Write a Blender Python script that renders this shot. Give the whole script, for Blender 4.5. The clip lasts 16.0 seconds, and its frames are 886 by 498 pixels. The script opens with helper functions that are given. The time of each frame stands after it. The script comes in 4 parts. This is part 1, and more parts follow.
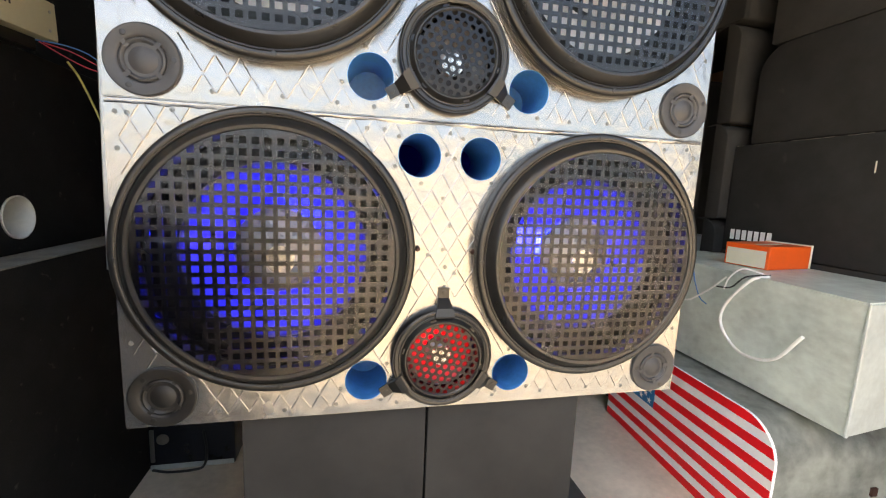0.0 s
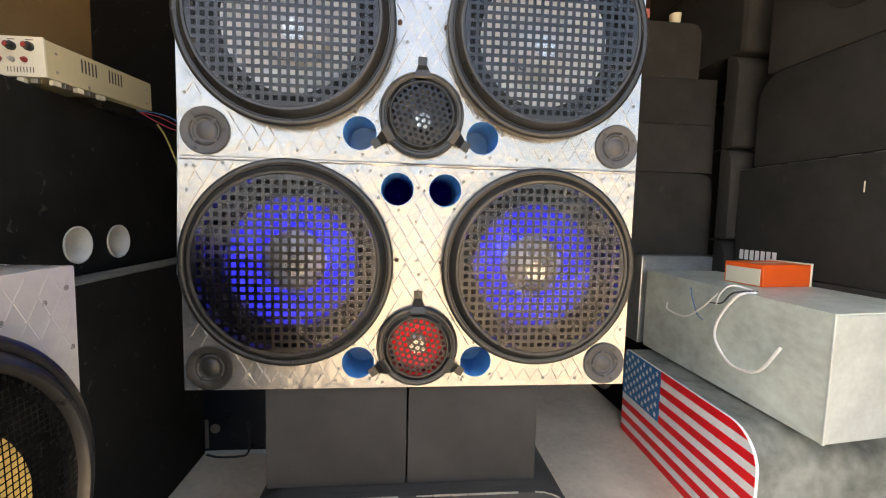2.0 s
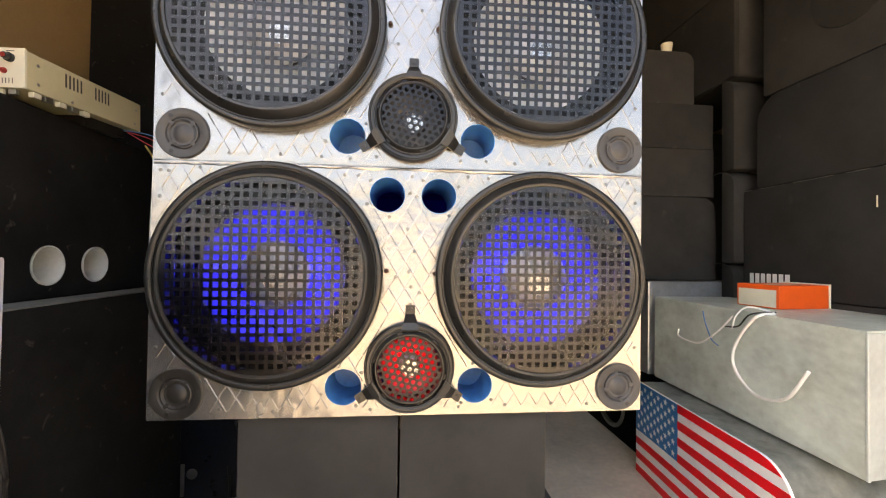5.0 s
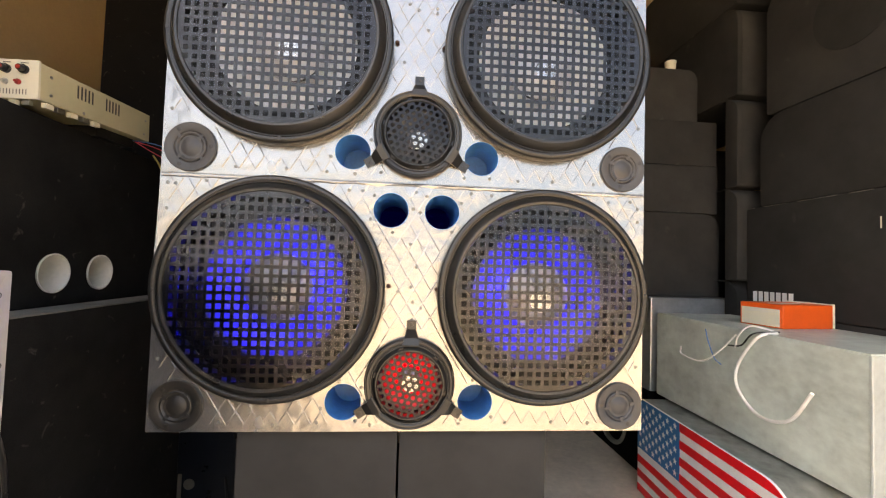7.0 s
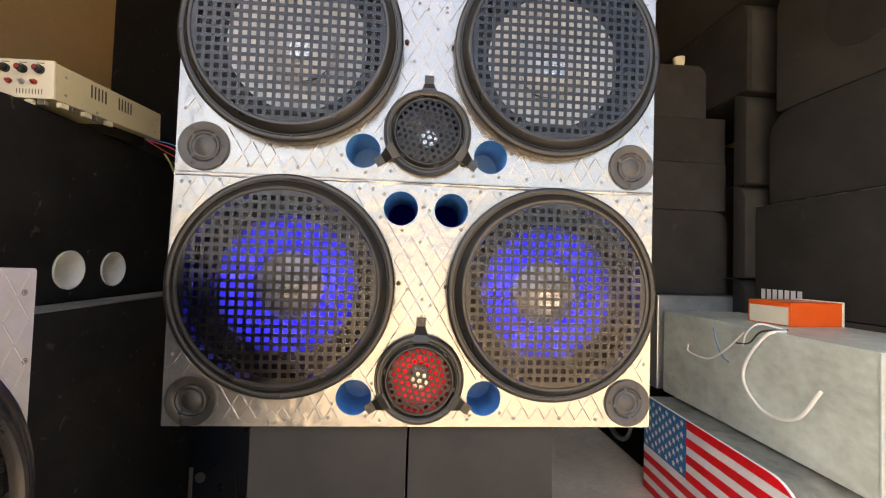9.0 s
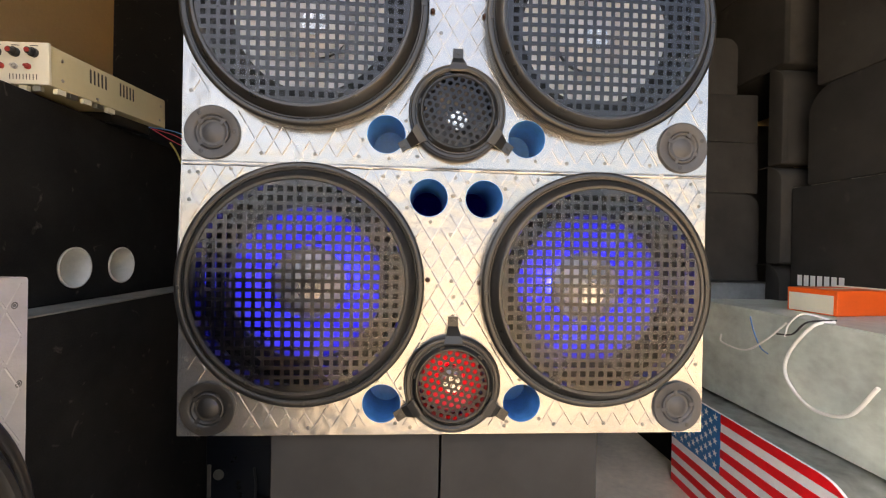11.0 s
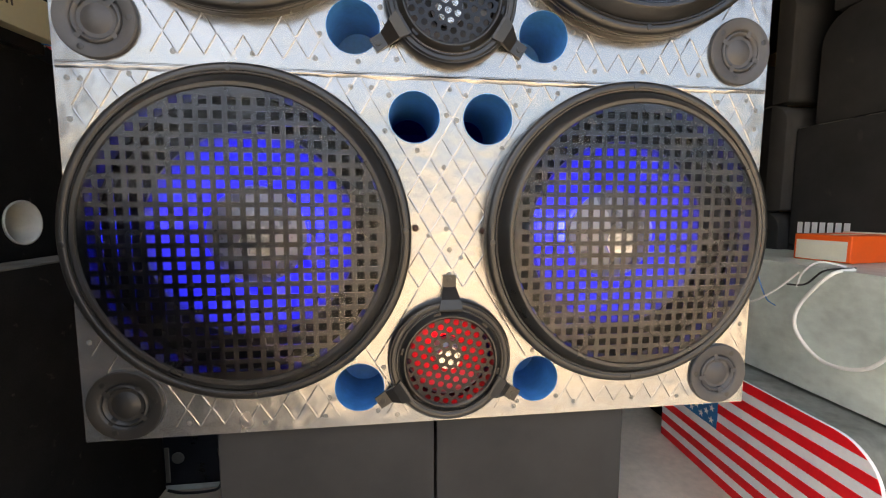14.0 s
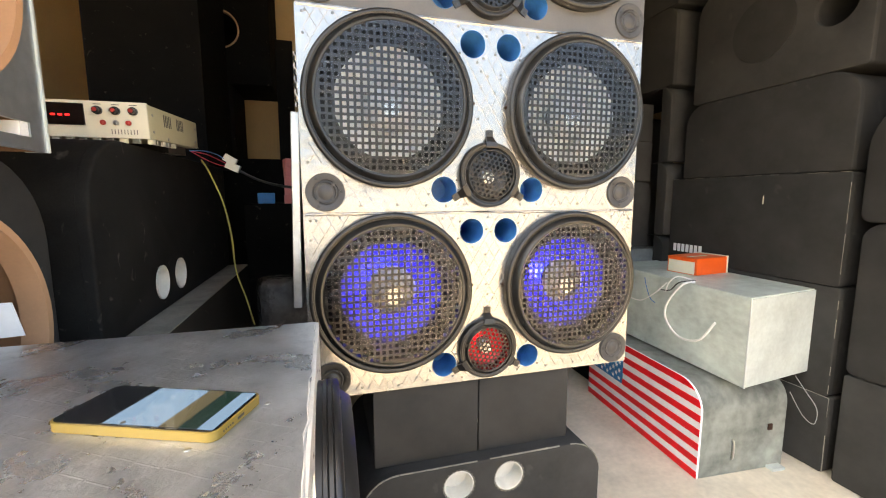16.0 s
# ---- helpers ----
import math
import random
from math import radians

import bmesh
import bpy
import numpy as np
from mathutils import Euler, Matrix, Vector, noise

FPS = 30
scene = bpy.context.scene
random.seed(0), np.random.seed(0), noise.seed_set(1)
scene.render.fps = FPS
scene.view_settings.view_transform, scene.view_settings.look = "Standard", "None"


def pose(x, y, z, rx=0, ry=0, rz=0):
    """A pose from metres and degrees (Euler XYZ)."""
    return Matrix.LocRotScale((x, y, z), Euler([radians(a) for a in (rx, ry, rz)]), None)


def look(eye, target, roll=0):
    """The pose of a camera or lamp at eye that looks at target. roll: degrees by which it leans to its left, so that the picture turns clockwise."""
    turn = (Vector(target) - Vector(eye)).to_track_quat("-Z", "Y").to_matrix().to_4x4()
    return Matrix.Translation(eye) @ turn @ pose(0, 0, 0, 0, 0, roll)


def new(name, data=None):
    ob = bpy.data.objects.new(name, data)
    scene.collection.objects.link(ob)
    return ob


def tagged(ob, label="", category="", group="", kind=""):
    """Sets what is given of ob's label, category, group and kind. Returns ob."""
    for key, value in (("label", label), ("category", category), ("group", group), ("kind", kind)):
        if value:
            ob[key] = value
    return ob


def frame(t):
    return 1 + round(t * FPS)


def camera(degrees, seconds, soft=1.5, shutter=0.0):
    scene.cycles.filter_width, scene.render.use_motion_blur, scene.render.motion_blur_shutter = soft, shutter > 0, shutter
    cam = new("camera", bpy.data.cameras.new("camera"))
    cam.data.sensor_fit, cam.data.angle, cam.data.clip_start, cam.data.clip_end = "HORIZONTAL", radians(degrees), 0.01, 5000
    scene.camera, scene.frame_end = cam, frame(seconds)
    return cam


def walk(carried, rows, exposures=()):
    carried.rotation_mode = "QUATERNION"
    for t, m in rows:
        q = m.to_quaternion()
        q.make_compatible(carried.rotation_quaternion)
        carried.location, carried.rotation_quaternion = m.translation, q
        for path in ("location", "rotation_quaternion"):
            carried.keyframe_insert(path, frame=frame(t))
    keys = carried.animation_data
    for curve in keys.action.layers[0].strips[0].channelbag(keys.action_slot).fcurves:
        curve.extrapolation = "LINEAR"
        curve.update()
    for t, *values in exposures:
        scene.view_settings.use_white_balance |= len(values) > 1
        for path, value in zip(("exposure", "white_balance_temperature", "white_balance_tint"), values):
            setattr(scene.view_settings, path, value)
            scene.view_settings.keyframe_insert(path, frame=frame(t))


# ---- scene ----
cam = camera(94.1, 16.0, soft=1.15)
PATH = [
    (0, (-0.139, -0.623, 0.926), (0.29, 1.309, 0.639), 2.4),
    (0.5, (-0.12, -0.646, 0.916), (0.291, 1.297, 0.681), 1.7),
    (1, (-0.135, -0.705, 0.922), (0.23, 1.252, 0.738), 1.4),
    (1.5, (-0.101, -0.774, 0.945), (0.194, 1.199, 0.81), 1.4),
    (2, (-0.029, -0.827, 0.925), (0.164, 1.157, 0.762), 1.4),
    (2.5, (-0.02, -0.821, 0.913), (0.11, 1.166, 0.725), 1.1),
    (3, (-0.015, -0.786, 0.904), (0.097, 1.206, 0.768), -0.3),
    (3.5, (-0.01, -0.761, 0.88), (0.143, 1.23, 0.756), 0.3),
    (4, (-0.011, -0.764, 0.86), (0.17, 1.227, 0.796), 0.4),
    (6.5, (-0.011, -0.764, 0.871), (0.171, 1.226, 0.951), 1.6),
    (7, (-0.011, -0.768, 0.874), (0.165, 1.222, 0.956), 1.8),
    (7.5, (-0.012, -0.771, 0.876), (0.16, 1.22, 0.954), 1.9),
    (8, (-0.013, -0.773, 0.876), (0.152, 1.219, 0.95), 1.9),
    (8.5, (-0.015, -0.775, 0.874), (0.144, 1.217, 0.943), 2.0),
    (11, (-0.059, -0.704, 0.889), (0.062, 1.292, 0.884), 1.1),
    (11.5, (-0.069, -0.55, 0.817), (0.066, 1.445, 0.758), 1.8),
    (12, (-0.073, -0.507, 0.813), (0.073, 1.485, 0.71), 0.9),
    (12.5, (-0.07, -0.491, 0.812), (0.132, 1.492, 0.651), -0.1),
    (13, (-0.062, -0.486, 0.827), (0.174, 1.49, 0.624), -0.3),
    (13.5, (-0.055, -0.49, 0.839), (0.196, 1.483, 0.627), -0.1),
    (14, (-0.073, -0.536, 0.86), (0.177, 1.439, 0.662), 0.1),
    (14.5, (-0.172, -0.75, 0.948), (0.0, 1.237, 0.793), 0.0),
    (15, (-0.284, -0.965, 1.012), (-0.102, 1.022, 0.868), -0.7),
    (15.5, (-0.358, -1.037, 1.034), (0.009, 0.92, 0.851), -0.6),
    (16, (-0.399, -1.001, 1.063), (0.136, 0.909, 0.81), -0.1),
]
EXPOSURE = [(0, 3.32, 7700, 5), (1.5, 3.3, 7700, 5.5), (3.5, 3.32, 8200, 8.5), (7, 3.3, 8400, 9.5), (11, 3.24, 8200, 9.5), (12.2, 2.98, 7800, 10), (13.8, 3.02, 7700, 7), (15.2, 3.36, 7700, 5), (16, 3.56, 7900, 4)]
walk(cam, [(t, look(eye, target, roll)) for t, eye, target, roll in PATH], EXPOSURE)

# ---- light: open shop front behind the camera, sky and sunlit ground outside ----
world = bpy.data.worlds.new("world")
scene.world = world
world.use_nodes = True
sky = world.node_tree.nodes.new("ShaderNodeTexSky")
sky.sky_type = "NISHITA"
sky.sun_disc = False
sky.sun_elevation, sky.sun_rotation = radians(57), radians(285)
sky.air_density, sky.dust_density = 0.85, 7.0
back = world.node_tree.nodes["Background"]
back.inputs["Strength"].default_value = 0.13
world.node_tree.links.new(sky.outputs["Color"], back.inputs["Color"])
sun = new("sun", bpy.data.lights.new("sun", "SUN"))
sun.data.energy, sun.data.angle, sun.data.color = 3.2, radians(0.6), (1.0, 0.93, 0.82)
sun.matrix_world = look((-2.6, 0.9, 4.2), (0, 0, 0))


# ---- materials ----
def shader(name, base, rough=0.5, metal=0.0, tint=0.25, scale=8.0, fine=120.0, bump=0.1, gloss_var=0.12, spec=0.5, dist=0.002, coat=0.0, per_piece=0.0, stretch=None, detail=6, fine_weight=0.35, specks=0.0, speck_scale=16.0):
    """A surface with colour drifting at two scales, uneven gloss and fine relief."""
    m = bpy.data.materials.new(name)
    m.use_nodes = True
    nt = m.node_tree
    b = nt.nodes["Principled BSDF"]
    co = nt.nodes.new("ShaderNodeTexCoord")
    source = co.outputs["Object"]
    if stretch:
        mp = nt.nodes.new("ShaderNodeMapping")
        mp.inputs["Scale"].default_value = stretch
        nt.links.new(source, mp.inputs["Vector"])
        source = mp.outputs["Vector"]
    n1 = nt.nodes.new("ShaderNodeTexNoise")
    n1.inputs["Scale"].default_value, n1.inputs["Detail"].default_value, n1.inputs["Roughness"].default_value = scale, detail, 0.62
    n2 = nt.nodes.new("ShaderNodeTexNoise")
    n2.inputs["Scale"].default_value, n2.inputs["Detail"].default_value = fine, 3
    for n in (n1, n2):
        nt.links.new(source, n.inputs["Vector"])
    mix = nt.nodes.new("ShaderNodeMath")
    mix.operation = "MULTIPLY_ADD"
    nt.links.new(n2.outputs["Fac"], mix.inputs[0])
    mix.inputs[1].default_value = fine_weight
    nt.links.new(n1.outputs["Fac"], mix.inputs[2])
    ramp = nt.nodes.new("ShaderNodeValToRGB")
    lo = [max(0.0, c * (1 - tint)) for c in base]
    hi = [min(1.0, c * (1 + tint)) for c in base]
    ramp.color_ramp.elements[0].position, ramp.color_ramp.elements[1].position = 0.42, 0.95
    ramp.color_ramp.elements[0].color, ramp.color_ramp.elements[1].color = (*lo, 1), (*hi, 1)
    nt.links.new(mix.outputs[0], ramp.inputs["Fac"])
    colour = ramp.outputs["Color"]
    if per_piece:
        info = nt.nodes.new("ShaderNodeObjectInfo")
        hsv = nt.nodes.new("ShaderNodeHueSaturation")
        rng = nt.nodes.new("ShaderNodeMapRange")
        rng.inputs["To Min"].default_value, rng.inputs["To Max"].default_value = 1 - per_piece, 1 + per_piece
        nt.links.new(info.outputs["Random"], rng.inputs["Value"])
        nt.links.new(rng.outputs["Result"], hsv.inputs["Value"])
        nt.links.new(colour, hsv.inputs["Color"])
        colour = hsv.outputs["Color"]
    if specks:
        n3 = nt.nodes.new("ShaderNodeTexNoise")
        n3.inputs["Scale"].default_value, n3.inputs["Detail"].default_value, n3.inputs["Distortion"].default_value = speck_scale, 4, 0.6
        nt.links.new(co.outputs["Object"], n3.inputs["Vector"])
        cut = nt.nodes.new("ShaderNodeMapRange")
        cut.inputs["From Min"].default_value, cut.inputs["From Max"].default_value = 0.66, 0.8
        cut.inputs["To Max"].default_value = specks
        nt.links.new(n3.outputs["Fac"], cut.inputs["Value"])
        dusty = nt.nodes.new("ShaderNodeMixRGB")
        dusty.inputs["Color2"].default_value = (0.3, 0.28, 0.24, 1)
        nt.links.new(cut.outputs["Result"], dusty.inputs["Fac"])
        nt.links.new(colour, dusty.inputs["Color1"])
        colour = dusty.outputs["Color"]
    nt.links.new(colour, b.inputs["Base Color"])
    gl = nt.nodes.new("ShaderNodeMapRange")
    gl.inputs["To Min"].default_value, gl.inputs["To Max"].default_value = max(0.02, rough - gloss_var), min(1.0, rough + gloss_var)
    nt.links.new(n1.outputs["Fac"], gl.inputs["Value"])
    nt.links.new(gl.outputs["Result"], b.inputs["Roughness"])
    b.inputs["Metallic"].default_value = metal
    b.inputs["Specular IOR Level"].default_value = spec
    b.inputs["Coat Weight"].default_value = coat
    if bump:
        bp = nt.nodes.new("ShaderNodeBump")
        bp.inputs["Strength"].default_value, bp.inputs["Distance"].default_value = bump, dist
        nt.links.new(mix.outputs[0], bp.inputs["Height"])
        nt.links.new(bp.outputs["Normal"], b.inputs["Normal"])
    return m


def glow(name, colour, strength):
    m = bpy.data.materials.new(name)
    m.use_nodes = True
    b = m.node_tree.nodes["Principled BSDF"]
    b.inputs["Base Color"].default_value = (*colour, 1)
    b.inputs["Emission Color"].default_value = (*colour, 1)
    b.inputs["Emission Strength"].default_value = strength
    return m


ALU = shader("aluminium_tread_sheet", (0.358, 0.358, 0.355), 0.25, 0.82, 0.1, 9, 40, 0.5, 0.08, dist=0.01, detail=3, fine_weight=0.06)
# paler, less metallic aluminium, so the near face reads as brightly lit
ALU_NEAR = shader("brightened_aluminium_sheet", (0.58, 0.57, 0.545), 0.36, 0.4, 0.12, 11, 60, 0.4, 0.1, dist=0.004)
ALU_DULL = shader("scuffed_aluminium_sheet", (0.43, 0.455, 0.47), 0.3, 0.75, 0.2, 11, 60, 0.4, 0.08, dist=0.003)
GALV = shader("dull_galvanised_sheet", (0.56, 0.62, 0.57), 0.42, 0.05, 0.34, 4.5, 30, 0.12, 0.14, stretch=(1, 1, 1.5), detail=9)
GALV_DARK = shader("stained_dark_sheet", (0.22, 0.235, 0.215), 0.6, 0.15, 0.7, 5, 26, 0.25, 0.12, dist=0.003, specks=0.5, speck_scale=9)
GALV_LIGHT = shader("pale_galvanised_sheet", (0.49, 0.535, 0.52), 0.5, 0.1, 0.22, 6, 70, 0.1, 0.1)
GREY_BOARD = shader("grey_painted_baffle", (0.09, 0.09, 0.092), 0.55, 0.0, 0.2, 10, 200, 0.15)
CARPET = shader("black_speaker_carpet", (0.029, 0.0286, 0.0278), 0.95, 0.0, 0.4, 5, 900, 0.6, 0.05, spec=0.25, dist=0.001, per_piece=0.3, specks=0.12, speck_scale=9)
BLACK_FELT = shader("dusty_black_felt", (0.0135, 0.013, 0.0125), 0.85, 0.0, 0.5, 7, 300, 0.3, 0.1, spec=0.12, specks=0.3, speck_scale=26)
FELT_DARK = shader("black_felt", (0.03, 0.029, 0.028), 0.9, 0.0, 0.5, 7, 600, 0.5, 0.1, spec=0.2, specks=0.2, speck_scale=26)
# a slightly lighter copy of BLACK_FELT for the lower left box
FELT_LOWER = shader("lower_box_black_felt", (0.017, 0.016, 0.015), 0.85, 0.0, 0.5, 7, 300, 0.3, 0.1, spec=0.15, specks=0.3, speck_scale=26)
CARPET_GREY = shader("worn_black_carpet", (0.036, 0.0354, 0.0348), 0.9, 0.0, 0.4, 6, 800, 0.5, 0.06, spec=0.25, dist=0.001, per_piece=0.15, specks=0.15, speck_scale=11)
NAVY = shader("glossy_blue_black_paint", (0.008, 0.01, 0.015), 0.3, 0.0, 0.3, 7, 200, 0.1, 0.15, spec=0.4, specks=0.1, speck_scale=30)
ALU_TOP = shader("scratched_aluminium_top", (0.44, 0.455, 0.47), 0.3, 0.8, 0.42, 9, 30, 0.7, 0.2, dist=0.008, detail=10)
# black cut far below the carpet's, so the colour carries the corners' shade
BLACK_SHADED = shader("matt_black_with_shade", (0.005, 0.0047, 0.0044), 0.8, 0.0, 0.5, 7, 200, 0.15, 0.15, spec=0.06, specks=0.22, speck_scale=30)
DUSTY = shader("dusty_worn_edge", (0.2, 0.19, 0.165), 0.9, 0.0, 0.4, 14, 300, 0.4)
RUBBER = shader("black_moulded_plastic", (0.014, 0.0135, 0.013), 0.31, 0.0, 0.3, 20, 250, 0.12, 0.12)
FOAM = shader("matt_black_foam_surround", (0.007, 0.007, 0.007), 0.95, 0.0, 0.3, 20, 250, 0.12, 0.04, spec=0.08)
GRILLE = shader("black_powder_coat_grille", (0.028, 0.028, 0.03), 0.27, 0.95, 0.25, 9, 60, 0.25, 0.1, dist=0.004)
CONE = shader("pale_paper_cone", (0.62, 0.63, 0.65), 0.4, 0.0, 0.12, 18, 120, 0.15)
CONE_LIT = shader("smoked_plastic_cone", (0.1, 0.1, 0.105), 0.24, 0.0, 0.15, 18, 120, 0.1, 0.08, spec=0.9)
# bright metal disc added on each dust cap as its sky highlight
GLINT = shader("bright_glint_metal", (0.88, 0.88, 0.86), 0.22, 0.9, 0.05, 30, 90, 0.03, 0.04)
CAP_PALE = shader("pale_dust_cap", (0.54, 0.54, 0.57), 0.3, 0.2, 0.12, 20, 90, 0.05, 0.08)
CAP = shader("glossy_dust_cap", (0.34, 0.34, 0.38), 0.28, 0.5, 0.1, 20, 90, 0.05, 0.06)
CONE_YELLOW = shader("yellow_woven_cone", (0.6, 0.4, 0.12), 0.5, 0.0, 0.25, 30, 400, 0.3)
BLUE = shader("blue_plastic_tube", (0.042, 0.19, 0.45), 0.35, 0.0, 0.3, 25, 150, 0.1)
WHITE_TUBE = shader("white_plastic_tube", (0.66, 0.65, 0.6), 0.5, 0.0, 0.12, 20, 100, 0.05)
TWEETER = shader("grey_plastic_tweeter", (0.042, 0.042, 0.044), 0.5, 0.0, 0.25, 30, 200, 0.1)
TWEETER_DARK = shader("black_plastic_tweeter", (0.013, 0.0125, 0.012), 0.5, 0.0, 0.25, 30, 200, 0.1)
STEEL = shader("zinc_steel", (0.5, 0.49, 0.46), 0.35, 1.0, 0.15, 40, 200, 0.1)
NAIL = shader("dull_grey_nail", (0.2, 0.195, 0.18), 0.5, 0.6, 0.3, 60, 200, 0.2)
RUSTY = shader("rusty_screw", (0.055, 0.024, 0.017), 0.6, 0.4, 0.3, 60, 200, 0.2)
CONCRETE = shader("beige_cement_floor", (0.63, 0.57, 0.465), 0.62, 0.0, 0.26, 3.2, 45, 0.12, 0.1)
PLASTER = shader("tan_plaster", (0.48, 0.36, 0.21), 0.85, 0.0, 0.1, 2.0, 60, 0.15)
SOFFIT = shader("grey_ceiling_plaster", (0.28, 0.265, 0.24), 0.9, 0.0, 0.12, 1.5, 40, 0.15)
PALE_WALL = shader("pale_weathered_plaster", (0.52, 0.5, 0.47), 0.9, 0.0, 0.25, 0.8, 12, 0.2)
EARTH = shader("pale_dusty_ground", (0.31, 0.245, 0.175), 0.9, 0.0, 0.2, 0.5, 9, 0.3)
MDF = shader("raw_mdf", (0.27, 0.135, 0.065), 0.75, 0.0, 0.14, 6, 180, 0.1)
MDF_EDGE = shader("cut_mdf_edge", (0.52, 0.29, 0.16), 0.8, 0.0, 0.1, 14, 200, 0.12)
CREAM = shader("cream_enamel_case", (0.6, 0.545, 0.35), 0.42, 0.0, 0.06, 6, 90, 0.05)
CREAM_LIGHT = shader("cream_front_panel", (0.7, 0.67, 0.54), 0.45, 0.0, 0.05, 8, 90, 0.04)
INK = shader("dark_print", (0.06, 0.055, 0.05), 0.6, 0.0, 0.1, 30, 100, 0.0)
GLASS_BLACK = shader("black_display_window", (0.008, 0.006, 0.006), 0.08, 0.0, 0.1, 10, 50, 0.0, 0.03)
RED_PAINT = shader("red_enamel", (0.84, 0.012, 0.022), 0.35, 0.0, 0.1, 14, 120, 0.06, 0.1, spec=0.25)
KNOB_RED = shader("dull_red_plastic", (0.32, 0.03, 0.025), 0.4, 0.0, 0.1, 14, 120, 0.05, 0.1)
WHITE_PAINT = shader("white_enamel", (0.86, 0.86, 0.86), 0.38, 0.0, 0.06, 14, 120, 0.06, 0.1, spec=0.25)
BLUE_PAINT = shader("blue_enamel", (0.018, 0.17, 0.42), 0.35, 0.0, 0.12, 14, 120, 0.06, 0.1, spec=0.25)
ORANGE = shader("orange_printed_card", (0.88, 0.12, 0.02), 0.42, 0.0, 0.06, 18, 150, 0.05)
CARD_WHITE = shader("off_white_card", (0.74, 0.7, 0.56), 0.6, 0.0, 0.05, 18, 150, 0.05)
CABLE_WHITE = shader("white_cable", (0.86, 0.86, 0.83), 0.45, 0.0, 0.06, 40, 200, 0.0)
CABLE_GREY = shader("grey_cable", (0.3, 0.3, 0.29), 0.5, 0.0, 0.06, 40, 200, 0.0)
CABLE_BLACK = shader("black_cable", (0.02, 0.02, 0.02), 0.5, 0.0, 0.1, 40, 200, 0.0)
CABLE_YELLOW = shader("yellow_cable", (0.42, 0.38, 0.1), 0.5, 0.0, 0.1, 40, 200, 0.0)
CABLE_RED = shader("red_cable", (0.5, 0.03, 0.06), 0.5, 0.0, 0.1, 40, 200, 0.0)
CABLE_BLUE = shader("blue_cable", (0.05, 0.2, 0.5), 0.5, 0.0, 0.1, 40, 200, 0.0)
PHONE_CASE = shader("yellow_phone_frame", (0.28, 0.185, 0.035), 0.35, 0.2, 0.05, 20, 90, 0.0)
SCREEN = shader("glossy_phone_screen", (0.01, 0.011, 0.013), 0.03, 0.0, 0.05, 4, 20, 0.0, 0.01, coat=0.5)
PLASTIC_WRAP = shader("black_plastic_wrap", (0.06, 0.06, 0.063), 0.16, 0.0, 0.3, 12, 50, 1.0, 0.1, dist=0.02)
BAND_BLUE = glow("screen_pale_blue", (0.2, 0.32, 0.52), 0.11)
BAND_TAN = glow("screen_tan", (0.2, 0.17, 0.1), 0.06)
BAND_GREEN = glow("screen_dark_green", (0.02, 0.07, 0.05), 0.04)
LED_RED = glow("red_led", (1.0, 0.01, 0.015), 0.16)
LED_BLUE = glow("blue_led", (0.02, 0.004, 1.0), 1.5)
# emission that stands for coloured light falling on the driver cones
LIT_BLUE = glow("blue_cone_glow", (0.0, 0.0, 1.0), 0.2)
LIT_RED = glow("red_cone_glow", (1.0, 0.004, 0.012), 0.055)
for lit_mat, rr in ((LIT_BLUE, 0.2), (LIT_RED, 0.25)):
    lit_bsdf = lit_mat.node_tree.nodes["Principled BSDF"]
    lit_bsdf.inputs["Base Color"].default_value = (0.025, 0.025, 0.035, 1)
    lit_bsdf.inputs["Roughness"].default_value = rr
    lit_bsdf.inputs["Specular IOR Level"].default_value = 0.5

def fade_out(material, inner, peak, outer, strength):
    """Lets an emissive ring, which stands for light on a cone, glow most at the peak radius."""
    nt = material.node_tree
    co = nt.nodes.new("ShaderNodeTexCoord")
    flat = nt.nodes.new("ShaderNodeVectorMath")
    flat.operation = "MULTIPLY"
    flat.inputs[1].default_value = (1, 1, 0)
    reach = nt.nodes.new("ShaderNodeVectorMath")
    reach.operation = "LENGTH"
    nt.links.new(co.outputs["Object"], flat.inputs[0])
    nt.links.new(flat.outputs["Vector"], reach.inputs[0])
    spread = nt.nodes.new("ShaderNodeMapRange")
    spread.inputs["From Min"].default_value, spread.inputs["From Max"].default_value = inner, outer
    nt.links.new(reach.outputs["Value"], spread.inputs["Value"])
    curve = nt.nodes.new("ShaderNodeValToRGB")
    el = curve.color_ramp.elements
    el[0].position, el[0].color = 0.0, (0.5, 0.5, 0.5, 1)
    el[1].position, el[1].color = 1.0, (0.12, 0.12, 0.12, 1)
    wide = el.new(0.78)
    wide.color = (0.8, 0.8, 0.8, 1)
    mid = el.new((peak - inner) / (outer - inner))
    mid.color = (1, 1, 1, 1)
    nt.links.new(spread.outputs["Result"], curve.inputs["Fac"])
    patch = nt.nodes.new("ShaderNodeTexNoise")
    patch.inputs["Scale"].default_value = 22
    nt.links.new(co.outputs["Object"], patch.inputs["Vector"])
    gain = nt.nodes.new("ShaderNodeMapRange")
    gain.inputs["From Min"].default_value, gain.inputs["From Max"].default_value = 0.3, 0.7
    gain.inputs["To Min"].default_value, gain.inputs["To Max"].default_value = 0.75 * strength, 1.2 * strength
    nt.links.new(patch.outputs["Fac"], gain.inputs["Value"])
    both = nt.nodes.new("ShaderNodeMath")
    both.operation = "MULTIPLY"
    nt.links.new(curve.outputs["Color"], both.inputs[0])
    nt.links.new(gain.outputs["Result"], both.inputs[1])
    nt.links.new(both.outputs[0], nt.nodes["Principled BSDF"].inputs["Emission Strength"])


